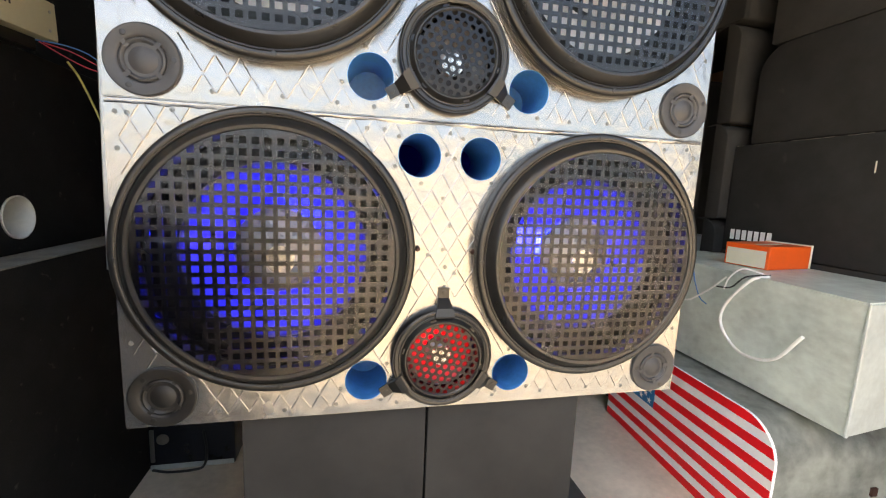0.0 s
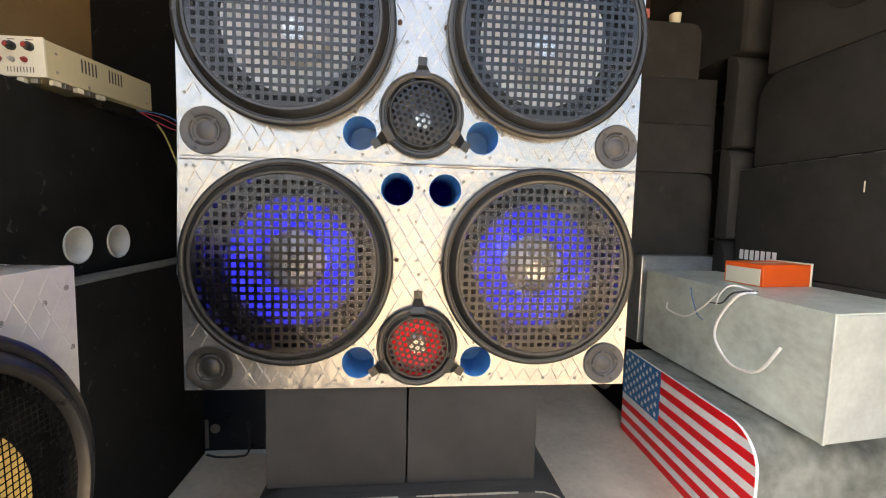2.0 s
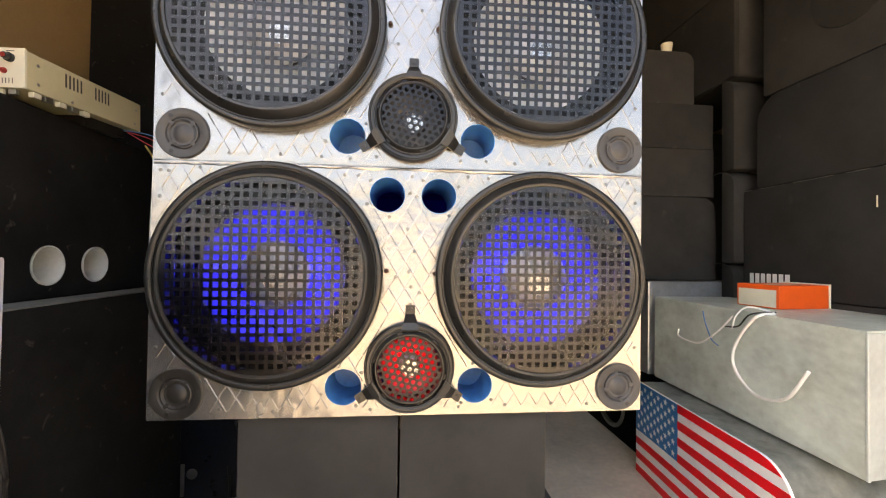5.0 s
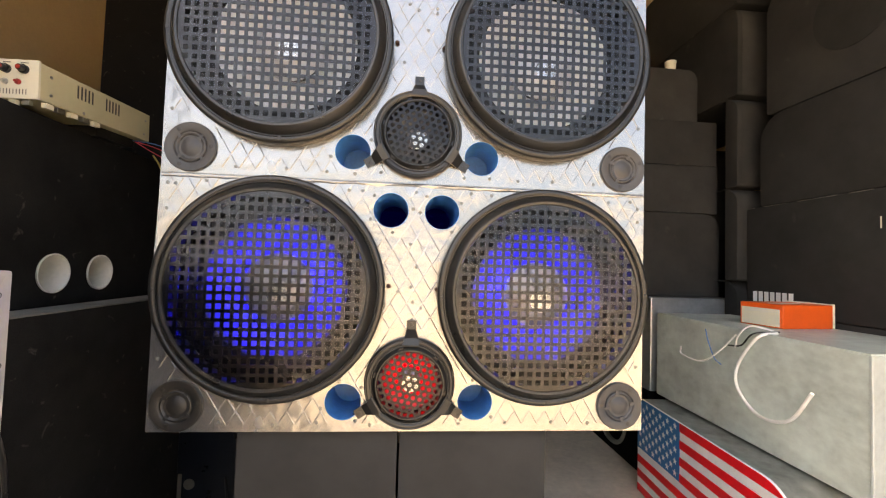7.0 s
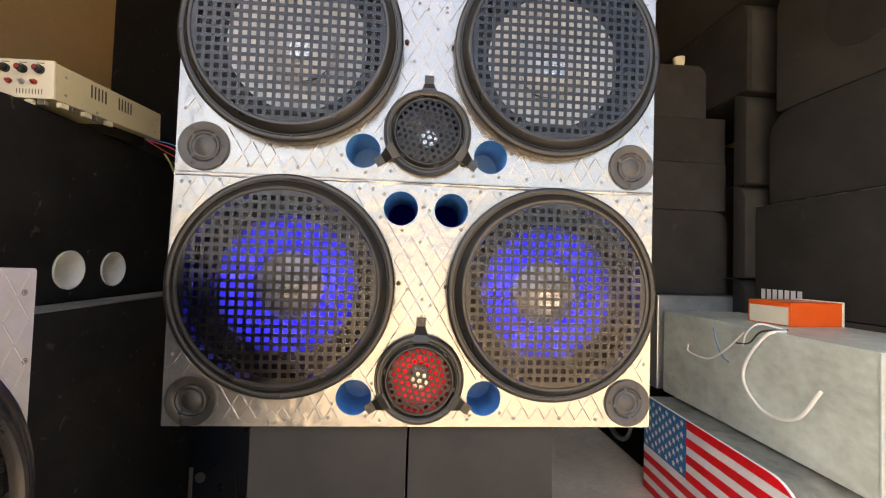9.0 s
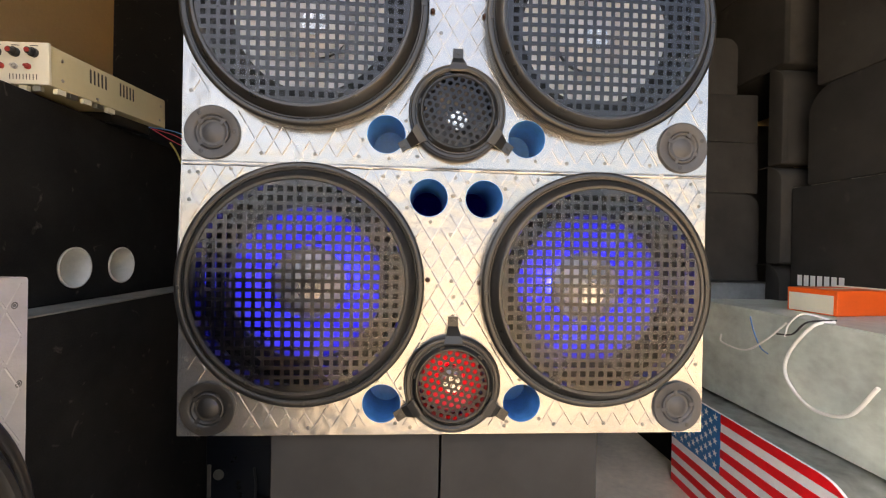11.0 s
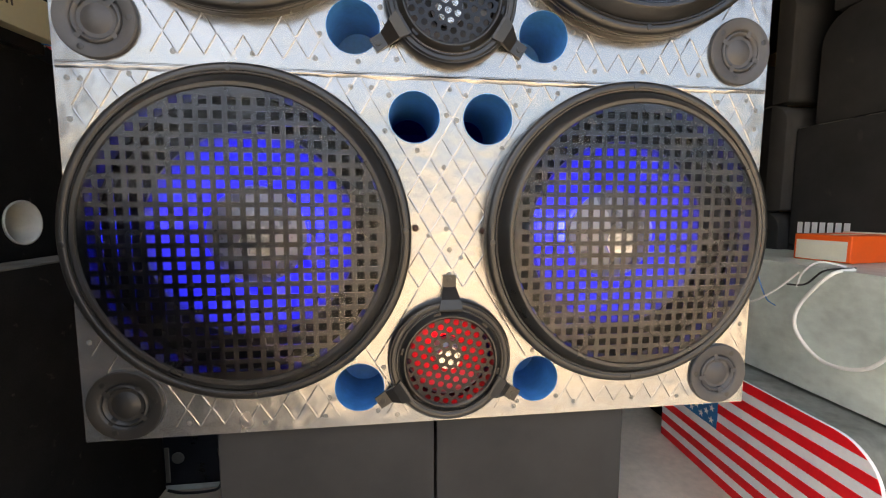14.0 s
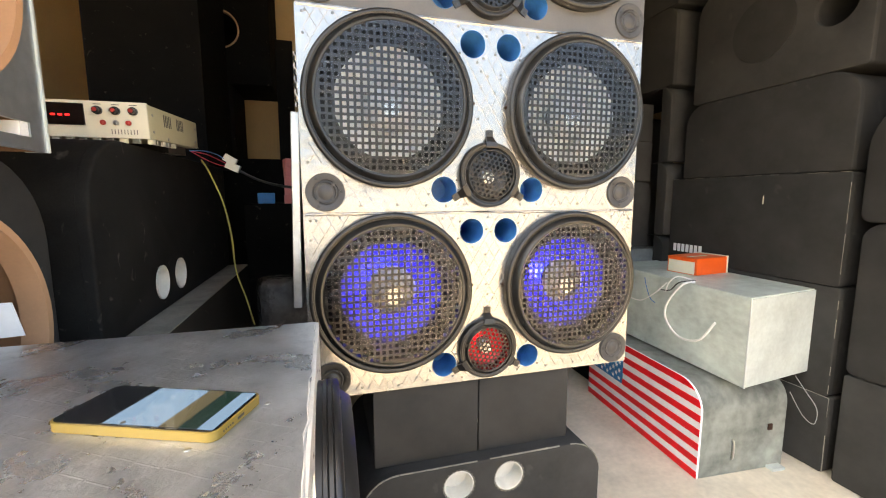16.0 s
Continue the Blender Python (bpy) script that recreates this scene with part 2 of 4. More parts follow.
fade_out(LIT_BLUE, 0.06, 0.088, 0.13, 0.19)
fade_out(LIT_RED, 0.02, 0.033, 0.054, 0.085)
for band_mat in (BAND_BLUE, BAND_TAN, BAND_GREEN):
    band_mat.node_tree.nodes["Principled BSDF"].inputs["Roughness"].default_value = 0.06
    band_mat.node_tree.nodes["Principled BSDF"].inputs["Base Color"].default_value = (0.01, 0.01, 0.012, 1)
PINK = shader("pink_card", (0.62, 0.2, 0.19), 0.6, 0.0, 0.1, 20, 90, 0.0)


# ---- building blocks ----
def part(name, bm, material, parent=None, label="", smooth=False, at=None):
    """Links a bmesh as one mesh object, in the space of its parent."""
    me = bpy.data.meshes.new(name)
    bmesh.ops.recalc_face_normals(bm, faces=bm.faces)
    bm.to_mesh(me)
    bm.free()
    me.materials.append(material)
    if smooth:
        me.polygons.foreach_set("use_smooth", [True] * len(me.polygons))
        me.set_sharp_from_angle(angle=radians(38))
    return piece(name, me, parent, label, at)


def piece(name, me, parent=None, label="", at=None):
    ob = new(name, me)
    if parent:
        ob.parent = parent
    if at is not None:
        ob.matrix_local = at
    if label:
        ob["label"] = label
    return ob


def thing(name, m, label, category, group="", kind=""):
    ob = new(name)
    ob.empty_display_size = 0.05
    ob.matrix_world = m
    return tagged(ob, label, category, group, kind)


def box(x0, y0, z0, x1, y1, z1, bevel=0.0, seg=2, bm=None):
    bm = bm or bmesh.new()
    vs = [bm.verts.new((x, y, z)) for x in (x0, x1) for y in (y0, y1) for z in (z0, z1)]
    fs = [bm.faces.new([vs[i] for i in f]) for f in ((0, 1, 3, 2), (4, 6, 7, 5), (0, 4, 5, 1), (2, 3, 7, 6), (0, 2, 6, 4), (1, 5, 7, 3))]
    if bevel:
        es = list({e for f in fs for e in f.edges})
        bmesh.ops.bevel(bm, geom=es, offset=bevel, segments=seg, affect="EDGES", profile=0.5)
    return bm


def lathe(profile, seg=64, m=None, bm=None, close=False):
    """Turns (radius, height) pairs round local z."""
    bm = bm or bmesh.new()
    rings = []
    for r, h in profile:
        if r < 1e-6:
            rings.append([bm.verts.new((0, 0, h))])
        else:
            rings.append([bm.verts.new((r * math.cos(2 * math.pi * i / seg), r * math.sin(2 * math.pi * i / seg), h)) for i in range(seg)])
    pairs = list(zip(rings, rings[1:])) + ([(rings[-1], rings[0])] if close else [])
    for a, b in pairs:
        for i in range(seg):
            j = (i + 1) % seg
            quad = [a[i % len(a)], a[j % len(a)], b[j % len(b)], b[i % len(b)]]
            quad = list(dict.fromkeys(quad))
            if len(quad) > 2:
                bm.faces.new(quad)
    if m is not None:
        bmesh.ops.transform(bm, matrix=m, verts=[v for r in rings for v in r])
    return bm


def tube(points, r, sides=8, steps=8, bm=None):
    """A cable through the points, smoothly curved."""
    bm = bm or bmesh.new()
    p = [Vector(q) for q in points]
    p = [2 * p[0] - p[1], *p, 2 * p[-1] - p[-2]]
    line = []
    for i in range(1, len(p) - 2):
        for k in range(steps):
            t = k / steps
            line.append(0.5 * (2 * p[i] + (p[i + 1] - p[i - 1]) * t + (2 * p[i - 1] - 5 * p[i] + 4 * p[i + 1] - p[i + 2]) * t * t + (3 * p[i] - p[i - 1] - 3 * p[i + 1] + p[i + 2]) * t ** 3))
    line.append(p[-2])
    rings = []
    for i, c in enumerate(line):
        d = (line[min(i + 1, len(line) - 1)] - line[max(i - 1, 0)]).normalized()
        a = d.orthogonal().normalized() if i == 0 else (a - d * a.dot(d)).normalized()
        b = d.cross(a)
        rings.append([bm.verts.new(c + r * (math.cos(2 * math.pi * k / sides) * a + math.sin(2 * math.pi * k / sides) * b)) for k in range(sides)])
    for q, w in zip(rings, rings[1:]):
        for k in range(sides):
            bm.faces.new((q[k], q[(k + 1) % sides], w[(k + 1) % sides], w[k]))
    bm.faces.new(rings[0][::-1])
    bm.faces.new(rings[-1])
    return bm


def outline(w0, h0, w1, h1, radii, seg=8):
    """A rectangle's points, anticlockwise from the lower left, each corner rounded by its radius."""
    pts = []
    for (cx, cy, sx, sy, a0), r in zip(((w0, h0, 1, 1, 180), (w1, h0, -1, 1, 270), (w1, h1, -1, -1, 0), (w0, h1, 1, -1, 90)), radii):
        if r < 1e-6:
            pts.append((cx, cy))
            continue
        for k in range(seg + 1):
            a = radians(a0 + 90 * k / seg)
            pts.append((cx + sx * r + r * math.cos(a), cy + sy * r + r * math.sin(a)))
    return pts


def circle(u, v, r, seg=48):
    return [(u + r * math.cos(2 * math.pi * i / seg), v + r * math.sin(2 * math.pi * i / seg)) for i in range(seg)]


def plate(edge, holes, n0, n1, m=None):
    """A board with an outline and holes in the uv plane, from depth n0 to n1."""
    bm = bmesh.new()
    es = []
    for loop in (edge, *holes):
        vs = [bm.verts.new((u, v, n1)) for u, v in loop]
        es += [bm.edges.new((vs[i], vs[(i + 1) % len(vs)])) for i in range(len(vs))]
    bmesh.ops.triangle_fill(bm, edges=es, use_beauty=True, use_dissolve=False, normal=(0, 0, 1))
    if abs(n1 - n0) > 1e-6:
        ext = bmesh.ops.extrude_face_region(bm, geom=bm.faces[:])
        bmesh.ops.translate(bm, vec=(0, 0, n0 - n1), verts=[g for g in ext["geom"] if isinstance(g, bmesh.types.BMVert)])
    if m is not None:
        bmesh.ops.transform(bm, matrix=m, verts=bm.verts)
    return bm


def clear_film():
    """Protective plastic film: mostly clear, a faint creased sheen."""
    m = bpy.data.materials.new("creased_clear_film")
    m.use_nodes = True
    nt = m.node_tree
    nt.nodes.remove(nt.nodes["Principled BSDF"])
    clear = nt.nodes.new("ShaderNodeBsdfTransparent")
    sheen = nt.nodes.new("ShaderNodeBsdfGlossy")
    sheen.inputs["Roughness"].default_value = 0.2
    sheen.inputs["Color"].default_value = (0.9, 0.9, 0.92, 1)
    co = nt.nodes.new("ShaderNodeTexCoord")
    crease = nt.nodes.new("ShaderNodeTexWave")
    crease.inputs["Scale"].default_value = 9
    crease.inputs["Distortion"].default_value = 9
    crease.inputs["Detail"].default_value = 3
    crease.inputs["Detail Scale"].default_value = 1.6
    crease.bands_direction = "Y"
    nt.links.new(co.outputs["Object"], crease.inputs["Vector"])
    where = nt.nodes.new("ShaderNodeTexNoise")
    where.inputs["Scale"].default_value = 8
    nt.links.new(co.outputs["Object"], where.inputs["Vector"])
    amount = nt.nodes.new("ShaderNodeMapRange")
    amount.inputs["From Min"].default_value, amount.inputs["From Max"].default_value = 0.45, 0.7
    nt.links.new(where.outputs["Fac"], amount.inputs["Value"])
    height = nt.nodes.new("ShaderNodeMath")
    height.operation = "MULTIPLY"
    nt.links.new(crease.outputs["Fac"], height.inputs[0])
    nt.links.new(amount.outputs["Result"], height.inputs[1])
    relief = nt.nodes.new("ShaderNodeBump")
    relief.inputs["Strength"].default_value = 0.8
    relief.inputs["Distance"].default_value = 0.004
    nt.links.new(height.outputs[0], relief.inputs["Height"])
    nt.links.new(relief.outputs["Normal"], sheen.inputs["Normal"])
    mix = nt.nodes.new("ShaderNodeMixShader")
    mix.inputs["Fac"].default_value = 0.016
    nt.links.new(clear.outputs["BSDF"], mix.inputs[1])
    nt.links.new(sheen.outputs["BSDF"], mix.inputs[2])
    nt.links.new(mix.outputs["Shader"], nt.nodes["Material Output"].inputs["Surface"])
    return m


FILM = clear_film()


def square_grille(radius, last, pitch, hole, dome, thick):
    """A round sheet of square holes, gently domed."""
    bm = bmesh.new()
    n = int(radius / pitch) + 2
    cuts = []
    for i in range(-n, n + 1):
        cuts += [i * pitch - hole / 2, i * pitch + hole / 2]
    verts = {}

    def vert(i, j, low):
        if (i, j, low) not in verts:
            u, v = cuts[i], cuts[j]
            r = math.hypot(u, v)
            if r > radius:
                u, v, r = u * radius / r, v * radius / r, radius
            verts[i, j, low] = bm.verts.new((u, v, dome * (1 - (r / radius) ** 2) - (thick if low else 0)))
        return verts[i, j, low]

    for i in range(len(cuts) - 1):
        for j in range(len(cuts) - 1):
            cu, cv = (cuts[i] + cuts[i + 1]) / 2, (cuts[j] + cuts[j + 1]) / 2
            r = math.hypot(cu, cv)
            if r > radius + pitch * 0.3:
                continue
            if i % 2 == 0 and j % 2 == 0 and r < last:
                a, b, c, d = (i, j), (i + 1, j), (i + 1, j + 1), (i, j + 1)
                for p, q in ((a, b), (b, c), (c, d), (d, a)):
                    bm.faces.new((vert(*p, 0), vert(*q, 0), vert(*q, 1), vert(*p, 1)))
            else:
                quad = [vert(i, j, 0), vert(i + 1, j, 0), vert(i + 1, j + 1, 0), vert(i, j + 1, 0)]
                bm.faces.new(quad)
    bmesh.ops.dissolve_degenerate(bm, edges=bm.edges, dist=1e-6)
    return bm


def round_grille(radius, last, pitch, hole, dome, thick):
    """A round sheet of round holes in a honeycomb."""
    bm = bmesh.new()
    rows = int(radius / (pitch * 0.866)) + 2
    for row in range(-rows, rows + 1):
        for col in range(-rows - 2, rows + 3):
            cu, cv = (col + 0.5 * (row % 2)) * pitch, row * pitch * 0.866
            r = math.hypot(cu, cv)
            if r > radius + pitch * 0.2:
                continue
            outer = []
            for k in range(12):
                a = math.pi / 6 * k + math.pi / 6
                d = pitch / 1.732 if k % 2 == 0 else pitch / 2
                outer.append((cu + d * math.cos(a), cv + d * math.sin(a)))
            lift = lambda u, v: dome * (1 - (math.hypot(u, v) / radius) ** 2)
            ov = [bm.verts.new((u, v, lift(u, v))) for u, v in outer]
            if r > last:
                bm.faces.new(ov)
                continue
            inner = [(cu + hole * math.cos(math.pi / 6 * (k + 1)), cv + hole * math.sin(math.pi / 6 * (k + 1))) for k in range(12)]
            iv = [bm.verts.new((u, v, lift(u, v))) for u, v in inner]
            lv = [bm.verts.new((u, v, lift(u, v) - thick)) for u, v in inner]
            for k in range(12):
                j = (k + 1) % 12
                bm.faces.new((ov[k], ov[j], iv[j], iv[k]))
                bm.faces.new((iv[k], iv[j], lv[j], lv[k]))
    bmesh.ops.remove_doubles(bm, verts=bm.verts, dist=1e-5)
    return bm


def mesh_of(bm, material, smooth=False):
    me = bpy.data.meshes.new("shared")
    bmesh.ops.recalc_face_normals(bm, faces=bm.faces)
    bm.to_mesh(me)
    bm.free()
    me.materials.append(material)
    if smooth:
        me.polygons.foreach_set("use_smooth", [True] * len(me.polygons))
        me.set_sharp_from_angle(angle=radians(38))
    return me


# shared meshes of the drivers, facing local +z
RING = mesh_of(lathe([(0.166, 0.012), (0.1668, 0.037), (0.1695, 0.0405), (0.1735, 0.0412), (0.176, 0.0398), (0.1845, 0.0285), (0.1856, 0.0262), (0.1868, 0.0278), (0.1884, 0.0282), (0.1894, 0.0266),
                      (0.1906, 0.0274), (0.1945, 0.0272), (0.1978, 0.0256), (0.1995, 0.0232), (0.1995, 0.0192), (0.1982, 0.0182), (0.1995, 0.0172), (0.1995, 0.0132), (0.1982, 0.0122), (0.1995, 0.0112), (0.1995, 0.0072), (0.1985, 0.0062), (0.199, 0.0)], 96), RUBBER, True)
WOOFER_GRILLE = mesh_of(square_grille(0.172, 0.1682, 0.0153, 0.0092, 0.003, 0.0014), GRILLE)
FINE_GRILLE = mesh_of(square_grille(0.1675, 0.164, 0.0068, 0.0055, 0.008, 0.0003), GRILLE)
CONE_MESH = mesh_of(lathe([(0.132, 0.0), (0.12, -0.012), (0.09, -0.034), (0.05, -0.055)], 64), CONE, True)
CONE_MESH_LIT = mesh_of(lathe([(0.132, 0.0), (0.12, -0.012), (0.09, -0.034), (0.05, -0.055)], 64), CONE_LIT, True)
CONE_MESH_YELLOW = mesh_of(lathe([(0.122, 0.016), (0.115, 0.013), (0.1, 0.008), (0.05, 0.003), (0.0, 0.002)], 64), CONE_YELLOW, True)
SURROUND_NEAR = mesh_of(lathe([(0.175, 0.004), (0.165, 0.012), (0.15, 0.018), (0.135, 0.018), (0.121, 0.0155)], 64), FOAM, True)
CONE_GLOW = mesh_of(lathe([(0.129, -0.002), (0.12, -0.0105), (0.09, -0.0305), (0.058, -0.0455)], 64), LIT_BLUE, True)
MID_CONE_GLOW = mesh_of(lathe([(0.052, -0.0005), (0.048, -0.0045), (0.022, -0.0205)], 48), LIT_RED, True)
SURROUND = mesh_of(lathe([(0.178, -0.004), (0.168, -0.004), (0.16, 0.004), (0.148, 0.007), (0.138, 0.004), (0.13, -0.002)], 64), FOAM, True)
CAP_PROFILE = [(0.0, 0.0), (0.02, -0.0012), (0.04, -0.006), (0.058, -0.014), (0.064, -0.019), (0.062, -0.021), (0.0, -0.014)]
DUST_CAP = mesh_of(lathe(CAP_PROFILE, 48), CAP, True)
DUST_CAP_PALE = mesh_of(lathe(CAP_PROFILE, 48), CAP_PALE, True)
LED_STRIP = mesh_of(lathe([(0.046, -0.03), (0.05, -0.03), (0.05, -0.027), (0.046, -0.027)], 40, close=True), LED_BLUE, True)
GLINT_MESH = mesh_of(lathe([(0.0215, 0.0), (0.021, 0.0012), (0.0, 0.0016)], 40), GLINT, True)
MID_GLINT = mesh_of(lathe([(0.0165, 0.0), (0.016, 0.001), (0.0, 0.0014)], 28), GLINT, True)
FILM_MESH = mesh_of(lathe([(0.169, 0.0002), (0.13, 0.0014), (0.08, 0.0025), (0.0, 0.0033)], 48), FILM, True)
SCREW = mesh_of(lathe([(0.0035, 0.0), (0.0035, 0.0012), (0.0022, 0.0022), (0.0, 0.0024)], 10), STEEL, True)
SCREW_BLACK = mesh_of(lathe([(0.004, 0.0), (0.0038, 0.0009), (0.0024, 0.0013), (0.0, 0.001)], 10), RUBBER, True)
RIVET = mesh_of(lathe([(0.0034, 0.0001), (0.0024, 0.0004), (0.0018, -0.0004), (0.0014, 0.0004), (0.0007, 0.0009), (0.0, 0.001)], 10), NAIL, True)
NAIL_BRIGHT = mesh_of(lathe([(0.003, 0.0), (0.0026, 0.0008), (0.0, 0.0014)], 10), STEEL, True)
KNOB = mesh_of(lathe([(0.004, 0.0), (0.0045, 0.004), (0.003, 0.007), (0.0, 0.008)], 10), RUSTY, True)
MID_RING = mesh_of(lathe([(0.0565, 0.004), (0.0575, 0.02), (0.0595, 0.0222), (0.0612, 0.0222), (0.0625, 0.0208), (0.0668, 0.0145), (0.0678, 0.0142), (0.069, 0.0172), (0.0705, 0.0176), (0.0716, 0.0165),
                          (0.0728, 0.0174), (0.0765, 0.0174), (0.0785, 0.0158), (0.0797, 0.0162), (0.082, 0.0128), (0.0825, 0.0)], 72), RUBBER, True)
MID_GRILLE = mesh_of(round_grille(0.0585, 0.0555, 0.0121, 0.0041, 0.002, 0.0012), GRILLE)
MID_CONE = mesh_of(lathe([(0.055, 0.0), (0.048, -0.006), (0.022, -0.022)], 48), CONE_LIT, True)
MID_CONE_LIT = mesh_of(lathe([(0.055, 0.0), (0.048, -0.006), (0.022, -0.022)], 48), CONE_LIT, True)
MID_CAP = mesh_of(lathe([(0.0, -0.004), (0.012, -0.006), (0.02, -0.011), (0.022, -0.014), (0.0, -0.012)], 32), CAP, True)
TUBE_BLUE = mesh_of(lathe([(0.0325, 0.0008), (0.0318, 0.0008), (0.0312, -0.002), (0.0312, -0.1), (0.0, -0.1)], 48), BLUE, True)
TUBE_DEEP = mesh_of(lathe([(0.0325, 0.0008), (0.0318, 0.0008), (0.0312, -0.002), (0.0312, -0.17), (0.0325, -0.17)], 48), BLUE, True)


def tab_mesh():
    """A clamp: a foot with a screw hole, a neck that widens and climbs onto the ring."""
    bm = bmesh.new()
    rows = [(0.0, 0.0085, 0.004), (0.016, 0.0088, 0.004), (0.03, 0.0125, 0.0185), (0.042, 0.0155, 0.0215), (0.045, 0.0155, 0.0205)]
    top = [(bm.verts.new((-w, -d, n)), bm.verts.new((w, -d, n))) for d, w, n in rows]
    low = [(bm.verts.new((-w, -d, max(0.0, n - 0.006))), bm.verts.new((w, -d, max(0.0, n - 0.006)))) for d, w, n in rows]
    for k in range(len(rows) - 1):
        bm.faces.new((top[k][0], top[k][1], top[k + 1][1], top[k + 1][0]))
        for s in (0, 1):
            bm.faces.new((top[k][s], top[k + 1][s], low[k + 1][s], low[k][s]))
    bm.faces.new((top[0][0], top[0][1], low[0][1], low[0][0]))
    bm.faces.new((top[-1][0], top[-1][1], low[-1][1], low[-1][0]))
    bmesh.ops.transform(bm, matrix=Matrix.Translation((0, 0.112, 0)), verts=bm.verts)
    return mesh_of(bm, RUBBER)


TAB = tab_mesh()


def tweeter_meshes(material):
    body = lathe([(0.0445, 0.0), (0.0445, 0.0035), (0.043, 0.005), (0.031, 0.0045), (0.0285, 0.003), (0.0275, 0.0012), (0.0265, 0.0035), (0.0245, 0.0045), (0.0225, 0.0035), (0.021, 0.001), (0.017, 0.0008)], 56)
    bar = box(0.0205, -0.003, 0.0005, 0.03, 0.003, 0.0042)
    dome = lathe([(0.0, 0.0055), (0.007, 0.005), (0.013, 0.003), (0.0165, 0.001), (0.0175, 0.0006)], 40)
    return mesh_of(body, material, True), mesh_of(bar, material), mesh_of(dome, material, True)


TWEETER_SETS = {"grey": tweeter_meshes(TWEETER), "dark": tweeter_meshes(TWEETER_DARK)}


def shift(u, v, n=0.0, turn=0.0):
    return pose(u, v, n, 0, 0, turn)


def woofer(cab, u, v, lit=False, yellow=False):
    w = piece("woofer", RING, cab, "black moulded ring over a perforated grille", shift(u, v, 0.0))
    piece("grille", FINE_GRILLE if yellow else WOOFER_GRILLE, w, "fine black mesh" if yellow else "black sheet with square holes", shift(0, 0, 0.0385 if not yellow else 0.029))
    piece("cone", CONE_MESH_YELLOW if yellow else CONE_MESH_LIT if lit else CONE_MESH, w, "yellow woven cone" if yellow else "pale cone", shift(0, 0, 0.004 if yellow else -0.012))
    piece("surround", SURROUND_NEAR if yellow else SURROUND, w, "", shift(0, 0, 0.004 if yellow else -0.011))
    if not yellow:
        cap = piece("dust_cap", DUST_CAP if lit else DUST_CAP_PALE, w, "glossy grey dust cap" if lit else "pale dust cap", shift(0, 0, -0.012))
        piece("glint", GLINT_MESH, cap, "bright disc added as the cap's sky highlight", shift(0.004, -0.012, -0.0008))
        piece("film", FILM_MESH, w, "creased clear protective film", shift(0, 0, 0.0392))
    if lit:
        piece("cone_glow", CONE_GLOW, w, "emissive ring standing for blue light on the cone", shift(0, 0, -0.012))
        piece("led_strip", LED_STRIP, w, "glowing blue light strip", shift(0, 0, -0.012))
        lamp = new("blue_lamp", bpy.data.lights.new("blue_lamp", "POINT"))
        lamp.data.energy, lamp.data.color, lamp.data.shadow_soft_size = 1.0, (0.0, 0.004, 1.0), 0.012
        lamp.parent = w
        lamp.matrix_local = shift(0, 0, -0.044)
    for k in range(4):
        a = radians(92 + 90 * k)
        piece("screw", SCREW_BLACK, w, "", shift(0.192 * math.cos(a), 0.192 * math.sin(a), 0.027))
    return w


def midrange(cab, u, v, lit=False):
    w = piece("midrange", MID_RING, cab, "black ring with three clamps", shift(u, v, 0.0))
    piece("grille", MID_GRILLE, w, "black sheet with round holes", shift(0, 0, 0.0195, -14))
    piece("cone", MID_CONE_LIT if lit else MID_CONE, w, "pale cone", shift(0, 0, -0.006))
    cap = piece("dust_cap", MID_CAP, w, "", shift(0, 0, -0.006))
    piece("glint", MID_GLINT, cap, "bright disc added as the cap's sky highlight", shift(0.002, -0.006, -0.0035))
    if lit:
        piece("cone_glow", MID_CONE_GLOW, w, "emissive ring standing for red light on the cone", shift(0, 0, -0.006))
        lamp = new("red_lamp", bpy.data.lights.new("red_lamp", "POINT"))
        lamp.data.energy, lamp.data.color, lamp.data.shadow_soft_size = 0.03, (1.0, 0.0, 0.004), 0.008
        lamp.parent = w
        lamp.matrix_local = shift(0, 0, -0.026)
    for turn in (0, 122, 238):
        piece("clamp", TAB, w, "", shift(0, 0, 0, turn))
        piece("screw", SCREW_BLACK, w, "", pose(0, 0, 0, 0, 0, turn) @ shift(0, 0.105, 0.004))
    return w


def tweeter(cab, u, v, tone, turn):
    body, bar, dome = TWEETER_SETS[tone]
    w = piece("tweeter", body, cab, "grey plastic tweeter" if tone == "grey" else "black plastic tweeter", shift(u, v, 0.0, turn))
    for k in range(4):
        piece("spoke", bar, w, "", shift(0, 0, 0, 23 + 90 * k))
    piece("dome", dome, w)
    for k in range(3):
        a = radians(100 + 120 * k)
        piece("screw", SCREW_BLACK, w, "", shift(0.036 * math.cos(a), 0.036 * math.sin(a), 0.004))
    return w


W, H = 0.90, 0.4565
WOOFERS = ((-0.247, 0.255), (0.247, 0.253))
MID = (0.003, 0.09)
PORTS = ((-0.042, 0.404), (0.053, 0.404), (-0.116, 0.053), (0.125, 0.053))
TWEETERS = ((-0.401, 0.046), (0.404, 0.047))


def clear(u, v, margin, height=H):
    """Whether a point of the baffle is free of drivers and ports."""
    spots = [(*c, 0.196) for c in WOOFERS] + [(*MID, 0.08)] + [(*c, 0.034) for c in PORTS] + [(*c, 0.0445) for c in TWEETERS]
    return all(math.hypot(u - a, v - b) > r + margin for a, b, r in spots) and abs(u) < W / 2 - 0.002 and 0.002 < v < height - 0.002


